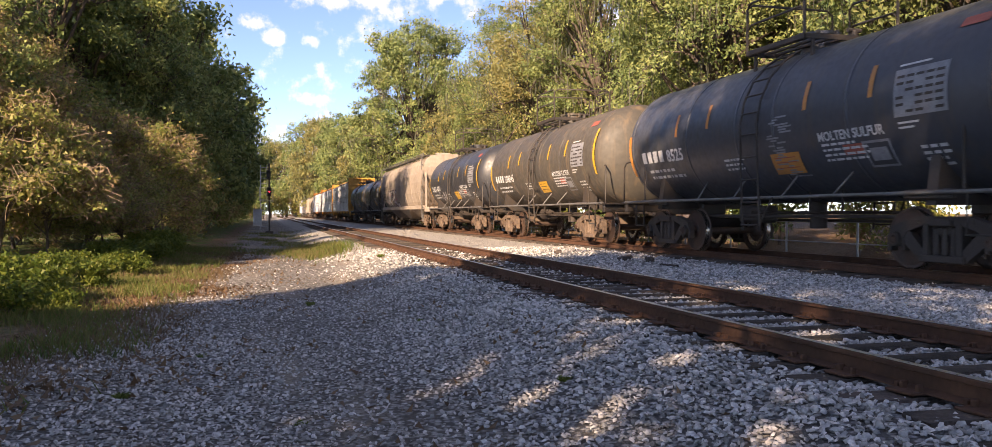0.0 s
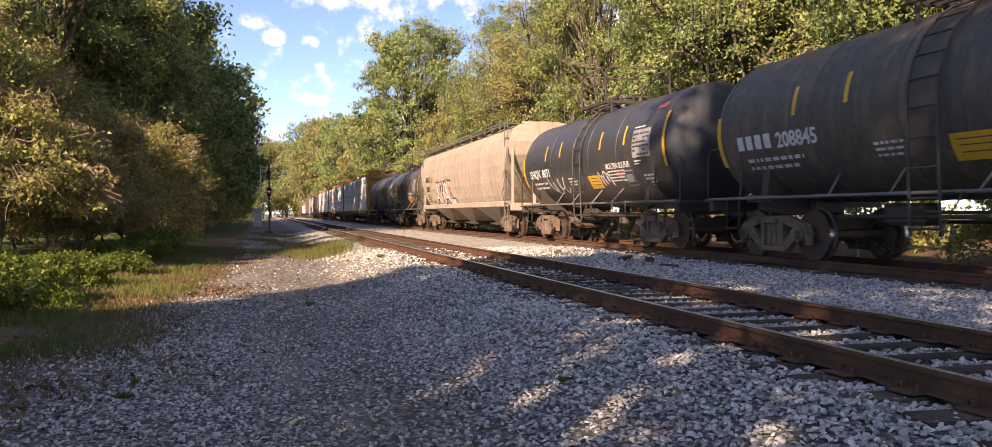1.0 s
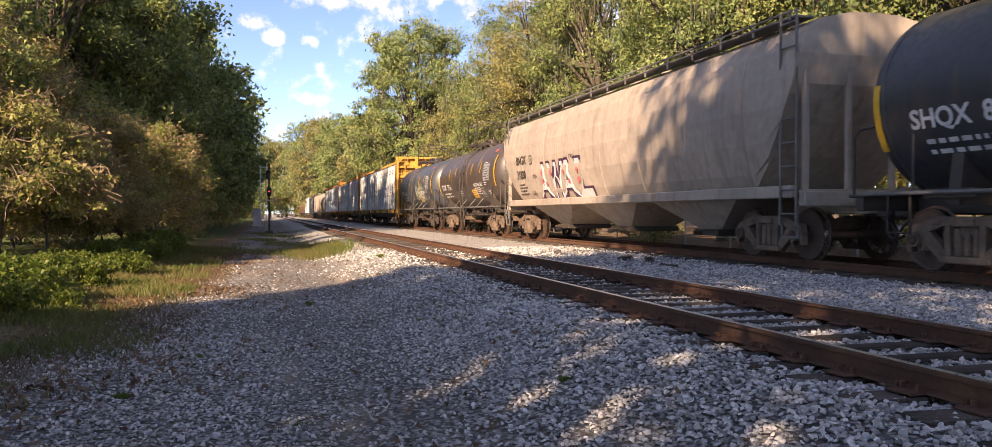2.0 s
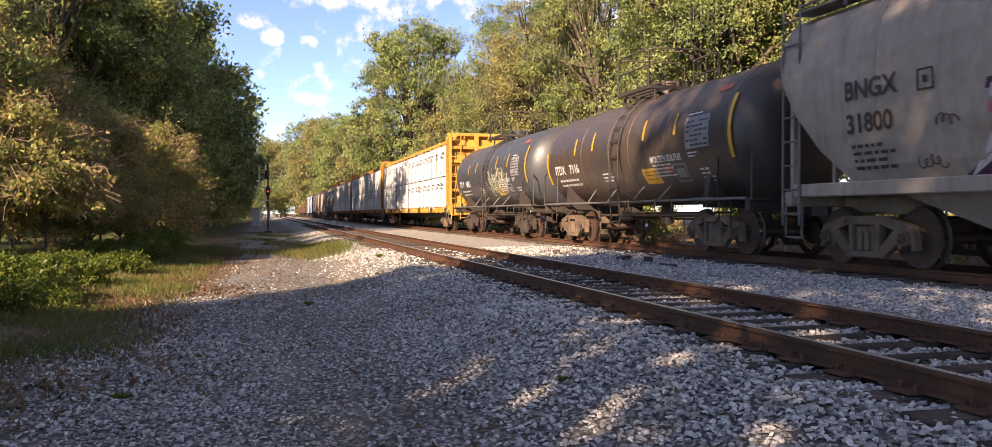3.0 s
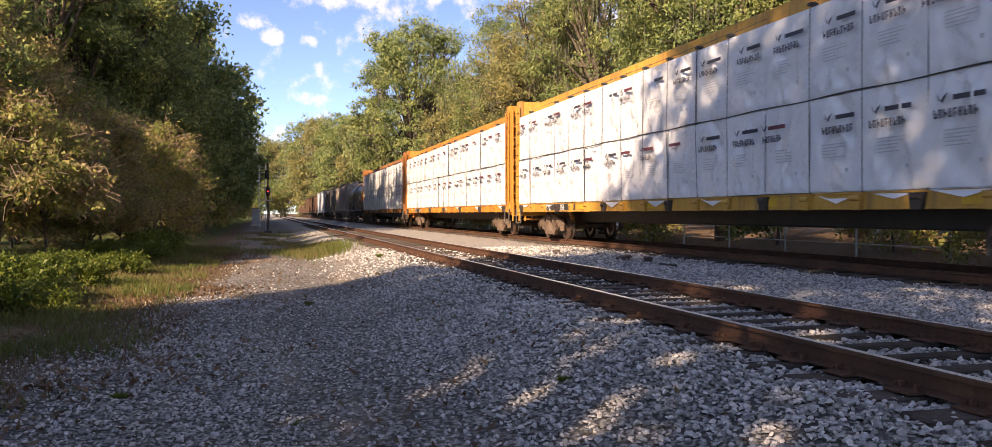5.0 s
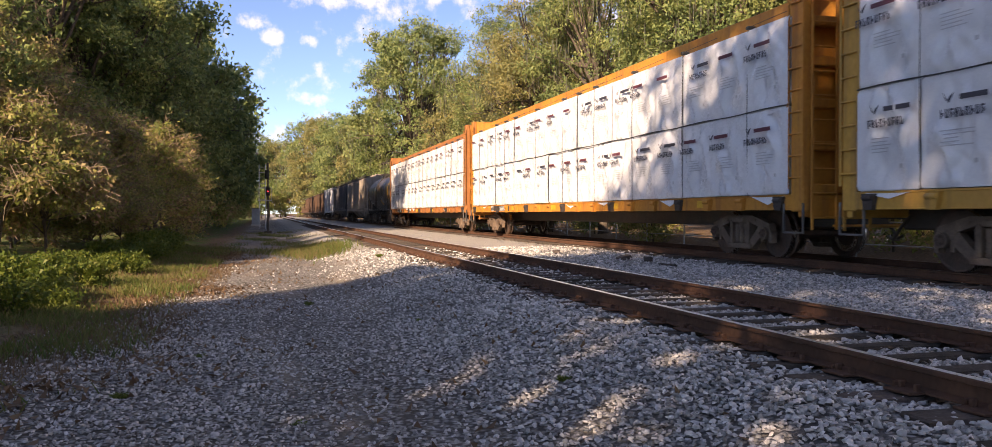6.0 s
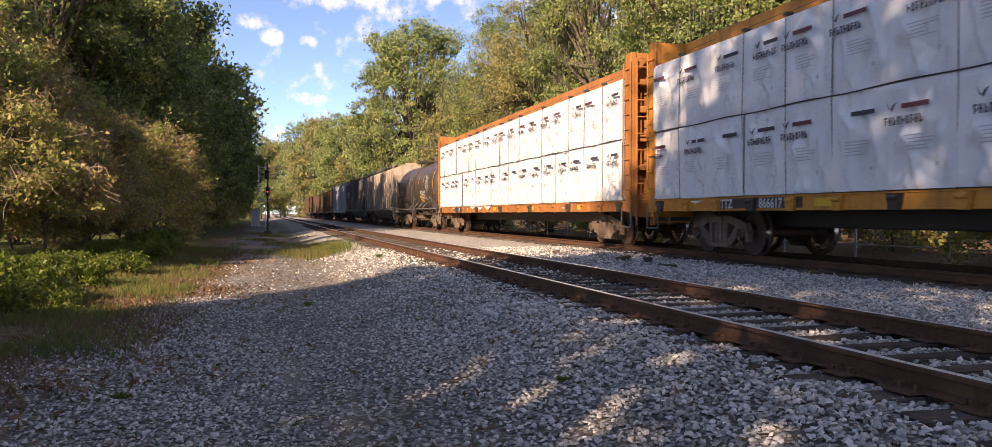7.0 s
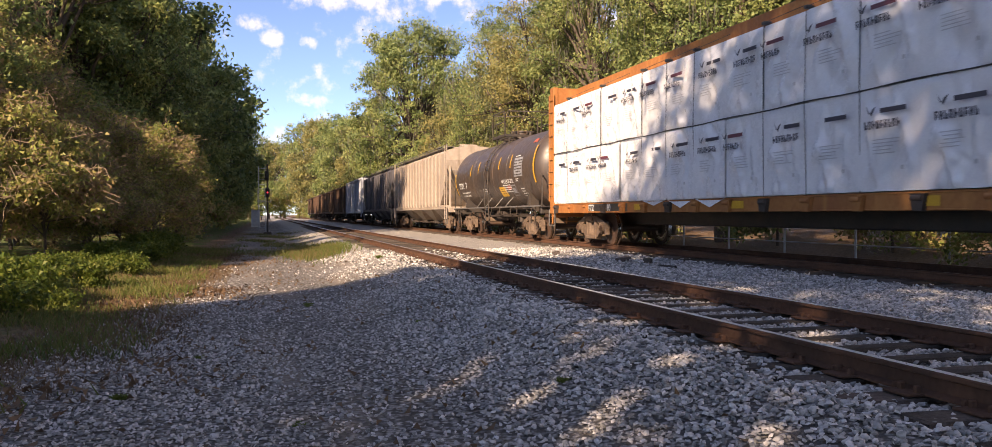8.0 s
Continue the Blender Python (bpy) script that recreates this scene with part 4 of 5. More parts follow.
    if kind == "round":
        at = lambda u, v: (-(np.interp(v, [z for _, z in sec[:7]], [x for x, _ in sec[:7]]) + .02), -u, v)
        g = G()
        write(g, at, "BNGX", -E + 1.75, 2.55, .40)
        write(g, at, "31800", -E + 1.75, 2.05, .40)
        part("car_mark", g, M_IRON, car, "black stencilled reporting mark")
        g = G()
        bars(g, at, r, -E + 1.8, 1.82, .9, 4, .11, .05)
        for a, b, c, d in ((-5.85, 2.5, -5.82, 2.8), (-5.58, 2.5, -5.55, 2.8), (-5.82, 2.5, -5.58, 2.53), (-5.82, 2.77, -5.58, 2.8), (-5.74, 2.6, -5.66, 2.7)):
            rect(g, at, a, b, c, d)
        part("stencil", g, M_IRON, car)
        at_a = lambda u, v: (at(u, v)[0] - .004, at(u, v)[1], v)
        at_b = lambda u, v: (at(u, v)[0] - .008, at(u, v)[1], v)
        for fat, mt, f in ((.085, M_GRAFP, at), (.035, M_GRAFW, at_a)):
            g = G()
            for k, (ch, uu, dz, wd) in enumerate((("A", -5.1, 0, 1.15), ("W", -4.0, .0, .85), ("A", -2.95, .0, 1.3), ("L", -1.65, .0, 1.5))):
                write(g, f, ch, uu, 1.36 + dz, 1.5, wd, fat)
            part("graffiti", g, mt, car, "white block graffiti letters edged in dark purple")
        g = G()
        for k in range(9):
            u, v = r.uniform(-5.0, -.8), r.uniform(1.4, 2.2)
            g.add([at_b(u + .09 * math.cos(a), v + .09 * math.sin(a)) for a in np.linspace(0, 6.283, 11)[:-1]], [tuple(range(10))])
        part("graffiti", g, M_GRAFR, car, "pink sprayed spots")
        g = G()
        squiggle(g, at, tag_scrawl(r, -6.0, 1.45, .45, .18, 12), .02)
        squiggle(g, at, tag_scrawl(r, -5.6, 2.0, .42, .16, 12), .02)
        squiggle(g, at, tag_scrawl(r, -2.0, 2.45, .42, .16, 12), .02)
        part("graffiti", g, M_GRAFP, car, "thin purple sprayed tags")
    return car


# ---- centre-beam flat cars loaded with wrapped board ----
def wrap_bundles():
    """Bundles of board under slack white film: a box whose faces sag, fold and bulge."""
    out = []
    for k in range(5):
        rng = np.random.default_rng(90 + k)
        ny, nz = 24, 24
        folds = [(rng.uniform(-.5, .5), rng.uniform(.1, 1.3), rng.uniform(.5, 2.4), rng.uniform(.018, .042) * rng.choice((-1, 1)), rng.uniform(.03, .06), rng.uniform(.2, .7)) for _ in range(14)]
        wy, wz = 1.268, 1.52
        g = G()
        vs = []
        for j in range(nz + 1):
            for i in range(ny + 1):
                y, z = wy * (i / ny - .5), wz * j / nz
                nz_ = noise.noise(Vector((y * 2.1 + k * 7, z * 1.6, k))) * .06 + abs(noise.noise(Vector(((y + z * .7) * 4 + k, (y - z) * 1.3, k * 3)))) * .075
                for fy, fz, ang, high, wide, reach in folds:
                    ca, sa = math.cos(ang), math.sin(ang)
                    across, along = (y - fy) * sa - (z - fz) * ca, (y - fy) * ca + (z - fz) * sa
                    nz_ += high * math.exp(-(across / wide) ** 2 - (along / reach) ** 2)
                soft = min(i, ny - i, 5) / 5
                vs.append((-1.42 - (.03 if j in (0, nz) else .055 + (nz_ - .03) * soft), y, z))
        g.add(vs, [(j * (ny + 1) + i, j * (ny + 1) + i + 1, (j + 1) * (ny + 1) + i + 1, (j + 1) * (ny + 1) + i) for j in range(nz) for i in range(ny)], True)
        g.box((-.80, 0, wz / 2), (1.18, wy - .015, wz - .01), .02)
        if k % 2:
            f = [(-1.43, -wy / 2 + .05, 0), (-1.45, 0, -.10 - .03 * k), (-1.43, wy / 2 - .02, -.02)]
            g.add([(-1.40, -wy / 2, .05), (-1.40, wy / 2, .05)] + f, [(0, 2, 3), (0, 3, 1), (1, 3, 4)])
        out.append(g.mesh("board_pack", M_WRAP))
    return out


BUNDLES = wrap_bundles()
PLAIN_PACK = G().box((-.83, 0, .76), (1.2, 1.255, 1.52), .03).mesh("board_pack", M_WRAP)


def bundle_prints():
    """Printed bands of the wrapping: a dark bar, a winged shape, blocks where the maker's words stand, and fine grey lines."""
    at = lambda u, v: (-1.545, -u + .06 * v, v)
    out = {}
    for k in range(5):
        r = random.Random(k)
        g = G()
        d = (.0, -.22, .18, -.38, .09)[k]
        rect(g, at, -.02 + d, 1.13, min(.50 + d, .60), 1.20)
        out["band", k] = g.mesh("print_band", M_MAROON if k % 2 else M_NAVY)
        g = G()
        u = max(-.30 + d, -.60)
        g.add([at(u, 1.26), at(u + .07, 1.14), at(u + .12, 1.20), at(u + .2, 1.24), at(u + .1, 1.10), at(u + .04, 1.14)], [(0, 1, 5), (1, 2, 3, 4)])
        for i in range(9):
            a = -.36 + i * .083 + d
            if -.6 < a < .54:
                rect(g, at, a, .91, a + .026, 1.03)
                rect(g, at, a + .022, (.91, 1.005, .96)[(i * 7 + k) % 3], a + .062, (.935, 1.03, .985)[(i * 7 + k) % 3])
                rect(g, at, a + .038, (.935, .91)[i % 2], a + .062, (.985, 1.03)[i % 2])
        out["word", k] = g.mesh("print_word", M_NAVY)
        g = G()
        for i in range(5):
            rect(g, at, -.2, .74 - i * .05, .1 + r.uniform(.0, .3), .755 - i * .05)
        out["lines", k] = g.mesh("print_block", M_PRINT)
        g = G()
        rect(g, at, .35, .3, .41, .36)
        out["seal", k] = g.mesh("print_seal", M_PRINT)
    return out


PRINTS = bundle_prints()


def centrebeam_car(s0, s1, paint, label, mark, seed, tone):
    car, length, ws = new_car("centrebeam_car", label, s0, s1)
    r = random.Random(seed)
    half = length / 2
    E = half - .55
    for k in (-1, 1):
        g = G()
        g.box((k * 1.40, 0, 1.02), (.05, 2 * E, .26), .008)
        sill = part("side_sill", g, paint, car)
        for name, z, wide, thick in (("top_flange", 1.14, .16, .035), ("bottom_flange", .90, .14, .03)):
            g = G()
            g.box((k * 1.36, 0, z), (wide, 2 * E, thick), .008)
            part(name, g, paint, sill)
        n_ = 19
        for i in range(n_):
            y = -E + .6 + (2 * E - 1.2) * i / (n_ - 1)
            g = G()
            g.prism([(y - .14, 1.12), (y + .14, 1.12), (y + .09, .88), (y - .09, .88)], k * 1.42, k * 1.50)
            g.rod((k * 1.49, y - .1, 1.06), (k * 1.49, y + .1, 1.06), .045, 8)
            part("winch", g, paint if i % 3 else M_TRUCK2, car)
    g = G()
    g.box((0, 0, 1.10), (2.7, 2 * E, .07), .01)
    part("deck", g, paint, car)
    g = G()
    g.box((0, 0, .82), (.7, 2 * E, .5), .03)
    for i in range(12):
        g.box((0, -E + 1 + i * (2 * E - 2) / 11, .97), (2.6, .12, .18), .01)
    part("centre_sill", g, M_IRON, car, "dark steel centre sill with cross-bearers")
    # centre beam: top chord with lips, and its posts
    g = G()
    g.box((0, 0, 4.76), (1.25, 2 * E, .05), .01)
    for k in (-1, 1):
        g.box((k * .62, 0, 4.67), (.05, 2 * E, .28), .01)
    part("top_chord", g, paint, car)
    for i in range(14):
        g = G()
        g.box((0, -E + 1.0 + (2 * E - 2) * i / 13, 2.92), (.16, .12, 3.56), .012)
        part("beam_post", g, paint, car)
    # end bulkheads
    for s in (-1, 1):
        y = s * (E - .12)
        for x in (-1.36, 0, 1.36):
            g = G()
            g.box((x, y, 2.84), (.16 if x else .22, .34 if x else .3, 3.96), .02)
            part("end_post", g, paint, car)
        g = G()
        g.box((0, y - s * .12, 2.88), (2.6, .05, 3.76), .008)
        part("end_panel", g, paint, car)
        for z in (1.25, 1.98, 2.7, 3.42, 4.1, 4.74):
            g = G()
            g.box((0, y + s * .04, z), (2.6, .20, .16), .02)
            part("end_rail", g, paint, car)
        for k in (-1, 1):
            g = G()
            g.prism([(k * 1.28, 4.66), (k * 1.28, 4.32), (k * .98, 4.66)], y + s * .14, y + s * .18, "y")
            part("gusset", g, paint, car)
        ladder(car, "ladder", -1.08, y + s * .26, .55, 4.66, .48, 10, paint, "x")
        ladder(car, "ladder", -1.46, y - s * .02, 1.25, 4.6, .40, 9, paint)
        g = G()
        g.tube([(-1.45, y + s * .2, 1.0), (-1.45, y + s * .2, .5), (-1.45, y - s * .35, .5), (-1.45, y - s * .35, 1.0)], .024, 6)
        part("stirrup", g, M_GREYIRON, car)
        g = G()
        g.box((0, s * (half - .62), .92), (2.8, .14, .32), .02)
        g.rod((-.9, s * (half - .42), .62), (.9, s * (half - .42), .62), .022, 6)
        part("end_sill", g, paint, car)
        if s > 0:
            g = G()
            g.lathe([(-.02, .26), (.02, .26), (.02, .23), (-.02, .23)], 20, "y", (.35, s * (half - .28), 2.05))
            g.rod((.35, s * (half - .55), 2.05), (.35, s * (half - .26), 2.05), .03, 8)
            for q in range(3):
                g.rod((.35 - .24 * math.cos(q * 1.05), s * (half - .28), 2.05 - .24 * math.sin(q * 1.05)), (.35 + .24 * math.cos(q * 1.05), s * (half - .28), 2.05 + .24 * math.sin(q * 1.05)), .014, 5)
            part("brake_wheel", g, M_IRON, car)
    # the load: two tiers of bundles on each side
    pitch = 1.272
    cols = int((2 * E - .6) / pitch)
    y0 = -(cols - 1) * pitch / 2
    for i in range(cols):
        y = y0 + i * pitch
        for tier in (0, 1):
            z = 1.17 + tier * 1.54
            j = r.uniform(-.02, .02)
            b = part("board_pack", BUNDLES[r.randrange(5)], None, car, "board bundle wrapped in white plastic film", m=pose(j, y, z))
            q = r.randrange(5)
            part("print_band", PRINTS["band", q], None, b, "maroon printed bar")
            if r.random() < .85:
                part("print_word", PRINTS["word", q], None, b)
            part("print_block", PRINTS["lines", q], None, b)
            part("print_seal", PRINTS["seal", q], None, b)
            part("board_pack", PLAIN_PACK, None, car, m=pose(0, y, z, 0, 0, 180))
        if i % 2 or r.random() < .4:
            g = G()
            ys = y - .636 + r.uniform(-.03, .03)
            g.tube([(-.62, ys, 4.66), (-1.40, ys, 4.32), (-1.475, ys, 4.22), (-1.50, ys + r.uniform(-.03, .03), 2.7), (-1.47, ys + r.uniform(-.02, .02), 1.15)], .006, 5)
            g.box((-1.42, ys, 4.28), (.16, .10, .06), .01)
            part("tie_cable", g, M_STRAP, car)
    # black tube added along the gap between the tiers to darken the seam
    g = G()
    rows = [Vector((-1.485, y0 - .62 + (cols * pitch - .02) * t, 2.70 + .012 * math.sin(t * 60))) for t in np.linspace(0, 1, 60)]
    g.tube(rows, .012, 5)
    part("dunnage_strip", g, M_STRAP, car, "dark seam strip between the tiers")
    at = flat_side(1.432)
    g = G()
    rect(g, at, -half + 3.6, .93, -half + 6.4, 1.12)
    part("mark_panel", g, M_STRAP, car)
    g = G()
    at = flat_side(1.437)
    write(g, at, mark[0], -half + 3.75, .94, .24)
    part("car_mark", g, M_WHITE, car, "white stencilled reporting mark")
    g = G()
    write(g, at, mark[1], -half + 5.1, .94, .24)
    part("car_number", g, M_WHITE, car, "white stencilled car number")
    for u in (-5.6, -1.2, 3.6, 8.2):
        g = G()
        rect(g, at, u, .95, u + .5, 1.09)
        part("reflector", g, M_YELLOW, car, "yellow reflective patch")
    couplers(car, half)
    for s in (-1, 1):
        truck(car, s * (half - 3.05), tone, ws)
    return car


# ---- box and gondola cars at the tail ----
def box_car(s0, s1, paint, label, name, top, tone, step):
    car, length, ws = new_car(name, label, s0, s1)
    half = length / 2
    E = half - .6
    g = G()
    g.box((0, 0, (1.05 + top) / 2), (2.9, 2 * E, top - 1.05), .04)
    if name == "box_car":
        g.prism([(-1.45, top - .01), (1.45, top - .01), (.8, top + .14), (0, top + .2), (-.8, top + .14)], -E, E, "y")
    part("body", g, paint, car)
    y = -E + .12
    while y < E:
        for k in (-1, 1):
            g = G()
            g.box((k * 1.48, y, (1.05 + top) / 2), (.08, .12, top - 1.1), .015)
            part("rib", g, paint, car)
        y += step
    for k in (-1, 1):
        g = G()
        g.box((k * 1.48, 0, top - .08), (.12, 2 * E, .16), .02)
        g.box((k * 1.48, 0, 1.08), (.12, 2 * E, .2), .02)
        part("side_sill", g, paint, car)
    if name == "box_car":
        g = G()
        g.box((-1.53, 0, 2.45), (.07, 3.0, 2.7), .02)
        g.rod((-1.58, .2, 1.4), (-1.58, .2, 3.6), .025, 6)
        part("door", g, paint, car)
    for s in (-1, 1):
        g = G()
        g.box((0, s * (half - 1.0), .9), (.6, 1.4, .32), .03)
        g.box((0, s * (E - .05), 1.0), (2.8, .2, .25), .02)
        part("end_sill", g, M_IRON, car)
        ladder(car, "ladder", -1.56, s * (E - .3), .6, top, .42, 8, paint)
        truck(car, s * (half - 2.2), tone, ws)
    couplers(car, half)
    return car


tank_car(7.2, 20.55, M_BLUE, "blue-black tank car with orange stripes and worn white lettering", ("", "8525"), 1, "orange", "dark", "smear", notice=.35)
tank_car(20.55, 34.0, M_DUSTY, "dusty grey-black tank car with yellow notice panels", ("", "208845"), 2, "yellow", "pale", notice=.2)
tank_car(34.0, 47.2, M_BLACK, "black tank car with yellow stripes and white graffiti", ("SHQX", "8071"), 3, "yellow", "pale", "white", notice=.35)
hopper_car(47.2, 66.5, M_HOPPER, "beige round-sided covered hopper car with graffiti", "round", "pale", 4)
tank_car(66.5, 79.9, M_RUSTTOP, "rust-streaked black tank car with yellow stripes", ("ITDX", "7116"), 5, "yellow", "pale")
tank_car(79.9, 93.3, M_BLUE, "blue-black tank car with green and white graffiti", ("ITDX", "6881"), 6, "yellow", "dark", "green")
centrebeam_car(93.3, 118.0, M_CBYEL, "yellow centre-beam flat car loaded with white wrapped bundles", ("TTZ", "956"), 7, "pale")
centrebeam_car(118.0, 142.6, M_CBORG, "orange-yellow centre-beam flat car stacked with wrapped board", ("TTZ", "866617"), 8, "pale")
centrebeam_car(142.6, 167.4, M_CBRUST, "rust-brown centre-beam flat car with white wrapped load", ("TTZ", "80"), 9, "pale")
tank_car(167.4, 181.8, M_RUSTTOP, "grimy black tank car coupled behind the flat cars", ("ITDX", "7"), 10, "yellow", "pale")
hopper_car(181.8, 200.4, M_HOPPER, "beige ribbed covered hopper car streaked with dirt", "ribbed", "pale", 11)
hopper_car(200.4, 219.4, M_HOPPER3, "dark grey ribbed covered hopper car in shade", "ribbed", "dark", 12)
box_car(219.4, 236.3, M_BOXWHITE, "white box car with faded blue sides", "box_car", 4.3, "dark", 1.1)
for k in range(5):
    box_car(236.3 + k * 17.2, 253.5 + k * 17.2, M_BROWN, "rust-brown high-sided gondola car with steel ribs", "gondola_car", 4.1, "dark", 1.6)

# ---- woods ----
def crown_points(rng, lobes, count, shell=0.55):
    """Leaf places: twig clumps spread over the outer part of the lobes (x, y, z, rx, ry, rz)."""
    vol = np.array([l[3] * l[4] * l[5] for l in lobes]) ** 0.7
    which = rng.choice(len(lobes), count, p=vol / vol.sum())
    L = np.array(lobes)[which]
    d = rng.normal(size=(count, 3))
    d /= np.linalg.norm(d, axis=1, keepdims=True)
    r = rng.uniform(shell ** 3, 1, count) ** (1 / 3)
    r *= 1 + 0.16 * np.sin(d[:, 0] * 7 + L[:, 0] * 3) * np.sin(d[:, 2] * 6 + L[:, 1] * 2)
    return L[:, :3] + d * r[:, None] * L[:, 3:6], d


def leaf_cloud(rng, lobes, clumps, per, clump_r, size, droop=0.3, shell=0.55):
    c, out = crown_points(rng, lobes, clumps, shell)
    c = np.repeat(c, per, axis=0) + rng.normal(size=(clumps * per, 3)) * clump_r * rng.uniform(0.5, 1.3, (clumps, 1)).repeat(per, 0) * np.array([1, 1, .7])
    return leaf_blades(rng, c, np.repeat(out, per, axis=0), size, droop)


def lobes_for(rng, height, spread, low, n, core=0.55, small=1.0):
    """An uneven crown of n lobes between the heights low and height."""
    out = [(0, 0, (low + height) / 2, spread * core, spread * core, (height - low) * core * 0.82)]
    for i in range(n):
        a = rng.uniform(0, 6.283)
        z = low + (height - low) * rng.uniform(0.10, 0.93)
        reach = spread * (0.78 * math.sqrt(max(0.08, 1 - ((z - low) / (height - low) - 0.4) ** 2 / 0.42))) * rng.uniform(0.75, 1.08)
        r = spread * rng.uniform(0.24, 0.42) * (1 if core > .5 else .8) * small
        out.append((reach * math.cos(a), reach * math.sin(a), z, r, r, r * rng.uniform(0.55, 0.85)))
    return out


def trunk_mesh(rng, lobes, height, radius, bark):
    g = G()
    top = height * 0.62
    lean = rng.uniform(-0.5, 0.5, 2)
    pts = [(lean[0] * t * t + 0.12 * math.sin(t * 5), lean[1] * t * t, -0.3 + t * (top + 0.3)) for t in np.linspace(0, 1, 8)]
    g.tube(pts, radius, 10, radius * 0.35)
    for lb in lobes[1:]:
        k = rng.integers(2, 7)
        a, b = Vector(pts[k]), Vector(lb[:3])
        mid = a.lerp(b, 0.5) + Vector((0, 0, 0.12 * (b - a).length))
        g.tube([a, a.lerp(mid, 0.5) + Vector(rng.uniform(-.15, .15, 3)), mid, mid.lerp(b, 0.5) + Vector(rng.uniform(-.2, .2, 3)), b], radius * 0.42, 6, radius * 0.08)
        for j in range(3):
            e = b + Vector(rng.normal(size=3)) * lb[3] * 0.6
            g.tube([b.lerp(a, 0.25), b.lerp(e, 0.4) + Vector(rng.uniform(-.1, .1, 3)), e], radius * 0.12, 5, radius * 0.03)
    return g.mesh("trunk", bark)


def make_tree(seed, height, spread, low, n, clumps, per, size, leaves, moss=0, radius=0.32, clump_r=0.38, shell=0.55, twigs=0, core=0.55, small=1.0):
    """Meshes of one tree: trunk with limbs, crown, and hanging moss where it has any."""
    rng = np.random.default_rng(seed)
    lobes = lobes_for(rng, height, spread, low, n, core, small)
    crown = blades("crown", leaf_cloud(rng, lobes, clumps, per, clump_r, size, shell=shell), leaves)
    out = {"trunk": trunk_mesh(rng, lobes, height, radius, M_BARK), "crown": crown}
    if twigs:
        c, _ = crown_points(rng, lobes, twigs, 0.72)
        d = rng.normal(size=c.shape) * (0.34, 0.34, 0.24)
        bend = np.column_stack([rng.normal(size=(len(c), 2)) * 0.28, rng.uniform(-0.1, 0.5, len(c))])
        q = []
        for a, b in ((0, .33), (.33, .66), (.66, 1)):
            pa, pb = c + d * a + bend * (a - a * a) * 2, c + d * b + bend * (b - b * b) * 2
            w = np.cross(pb - pa, rng.normal(size=c.shape))
            w *= 0.007 / (np.linalg.norm(w, axis=1, keepdims=True) + 1e-9)
            q.append(np.stack([pa - w, pa + w, pb + w, pb - w], 1))
        out["twig_tangle"] = quads("twig_tangle", np.concatenate(q), M_TWIG)
    if moss:
        c, _ = crown_points(rng, lobes, moss, 0.75)
        c = c[c[:, 2] < low + (height - low) * 0.7].repeat(7, 0)
        c = c + rng.normal(size=c.shape) * (0.22, 0.22, 0.35)
        ln, a = rng.uniform(0.3, 1.1, len(c)), rng.uniform(0, 6.28, len(c))
        w = np.stack([np.cos(a), np.sin(a), 0 * a], 1) * 0.025
        dn = np.stack([rng.normal(size=len(c)) * .06, rng.normal(size=len(c)) * .06, -ln], 1)
        out["moss"] = quads("moss", np.stack([c - w, c + w, c + w * 0.5 + dn, c - w * 0.5 + dn], 1), M_MOSS)
    return out


def plant(name, meshes, m, label, category, group=""):
    ob = tagged(new(name), label, category, group)
    ob.matrix_basis = m
    for key in meshes:
        p = part(key, meshes[key], None, ob)
        if key in ("moss", "twig_tangle"):
            p["kind"] = "stuff"
    return ob


def scaled(x, y, s, turn, zs=1.0):
    z = float(ground_z(x, y))
    return pose(x, y, z - 0.05, 0, 0, turn) @ Matrix.Diagonal((s, s, s * zs, 1))


OAKS = [make_tree(21, 17, 6.2, 3.0, 52, 1050, 60, 0.087, M_LEAF_OAK, moss=300, clump_r=0.30, shell=0.74, core=0.62, small=0.66),
        make_tree(22, 19, 5.4, 2.5, 52, 1050, 60, 0.087, M_LEAF_OAK, moss=240, clump_r=0.30, shell=0.74, core=0.62, small=0.7),
        make_tree(23, 15, 5.8, 1.5, 46, 1050, 60, 0.085, M_LEAF_GOLD, moss=140, clump_r=0.30, shell=0.74, core=0.62, small=0.66),
        make_tree(24, 18, 5.2, 3.5, 48, 1050, 60, 0.087, M_LEAF_OAK, moss=200, clump_r=0.30, shell=0.74, core=0.62, small=0.7)]
FAR_OAKS = [make_tree(61, 17, 6.2, 3.0, 44, 560, 34, 0.19, M_LEAF_OAK, moss=200, clump_r=0.40, shell=0.74, core=0.62, small=0.7),
            make_tree(62, 19, 5.4, 2.5, 44, 560, 34, 0.19, M_LEAF_OAK, moss=160, clump_r=0.40, shell=0.74, core=0.62, small=0.7),
            make_tree(63, 15, 5.8, 1.5, 40, 560, 34, 0.185, M_LEAF_GOLD, moss=100, clump_r=0.40, shell=0.74, core=0.62, small=0.7),
            make_tree(64, 18, 5.2, 3.5, 40, 560, 34, 0.19, M_LEAF_OAK, moss=140, clump_r=0.40, shell=0.74, core=0.62, small=0.7)]
GREAT_OAK = make_tree(65, 17, 6.2, 2.2, 64, 1500, 46, 0.125, M_LEAF_OAK, moss=420, clump_r=0.30, shell=0.72, core=0.6, small=0.62)
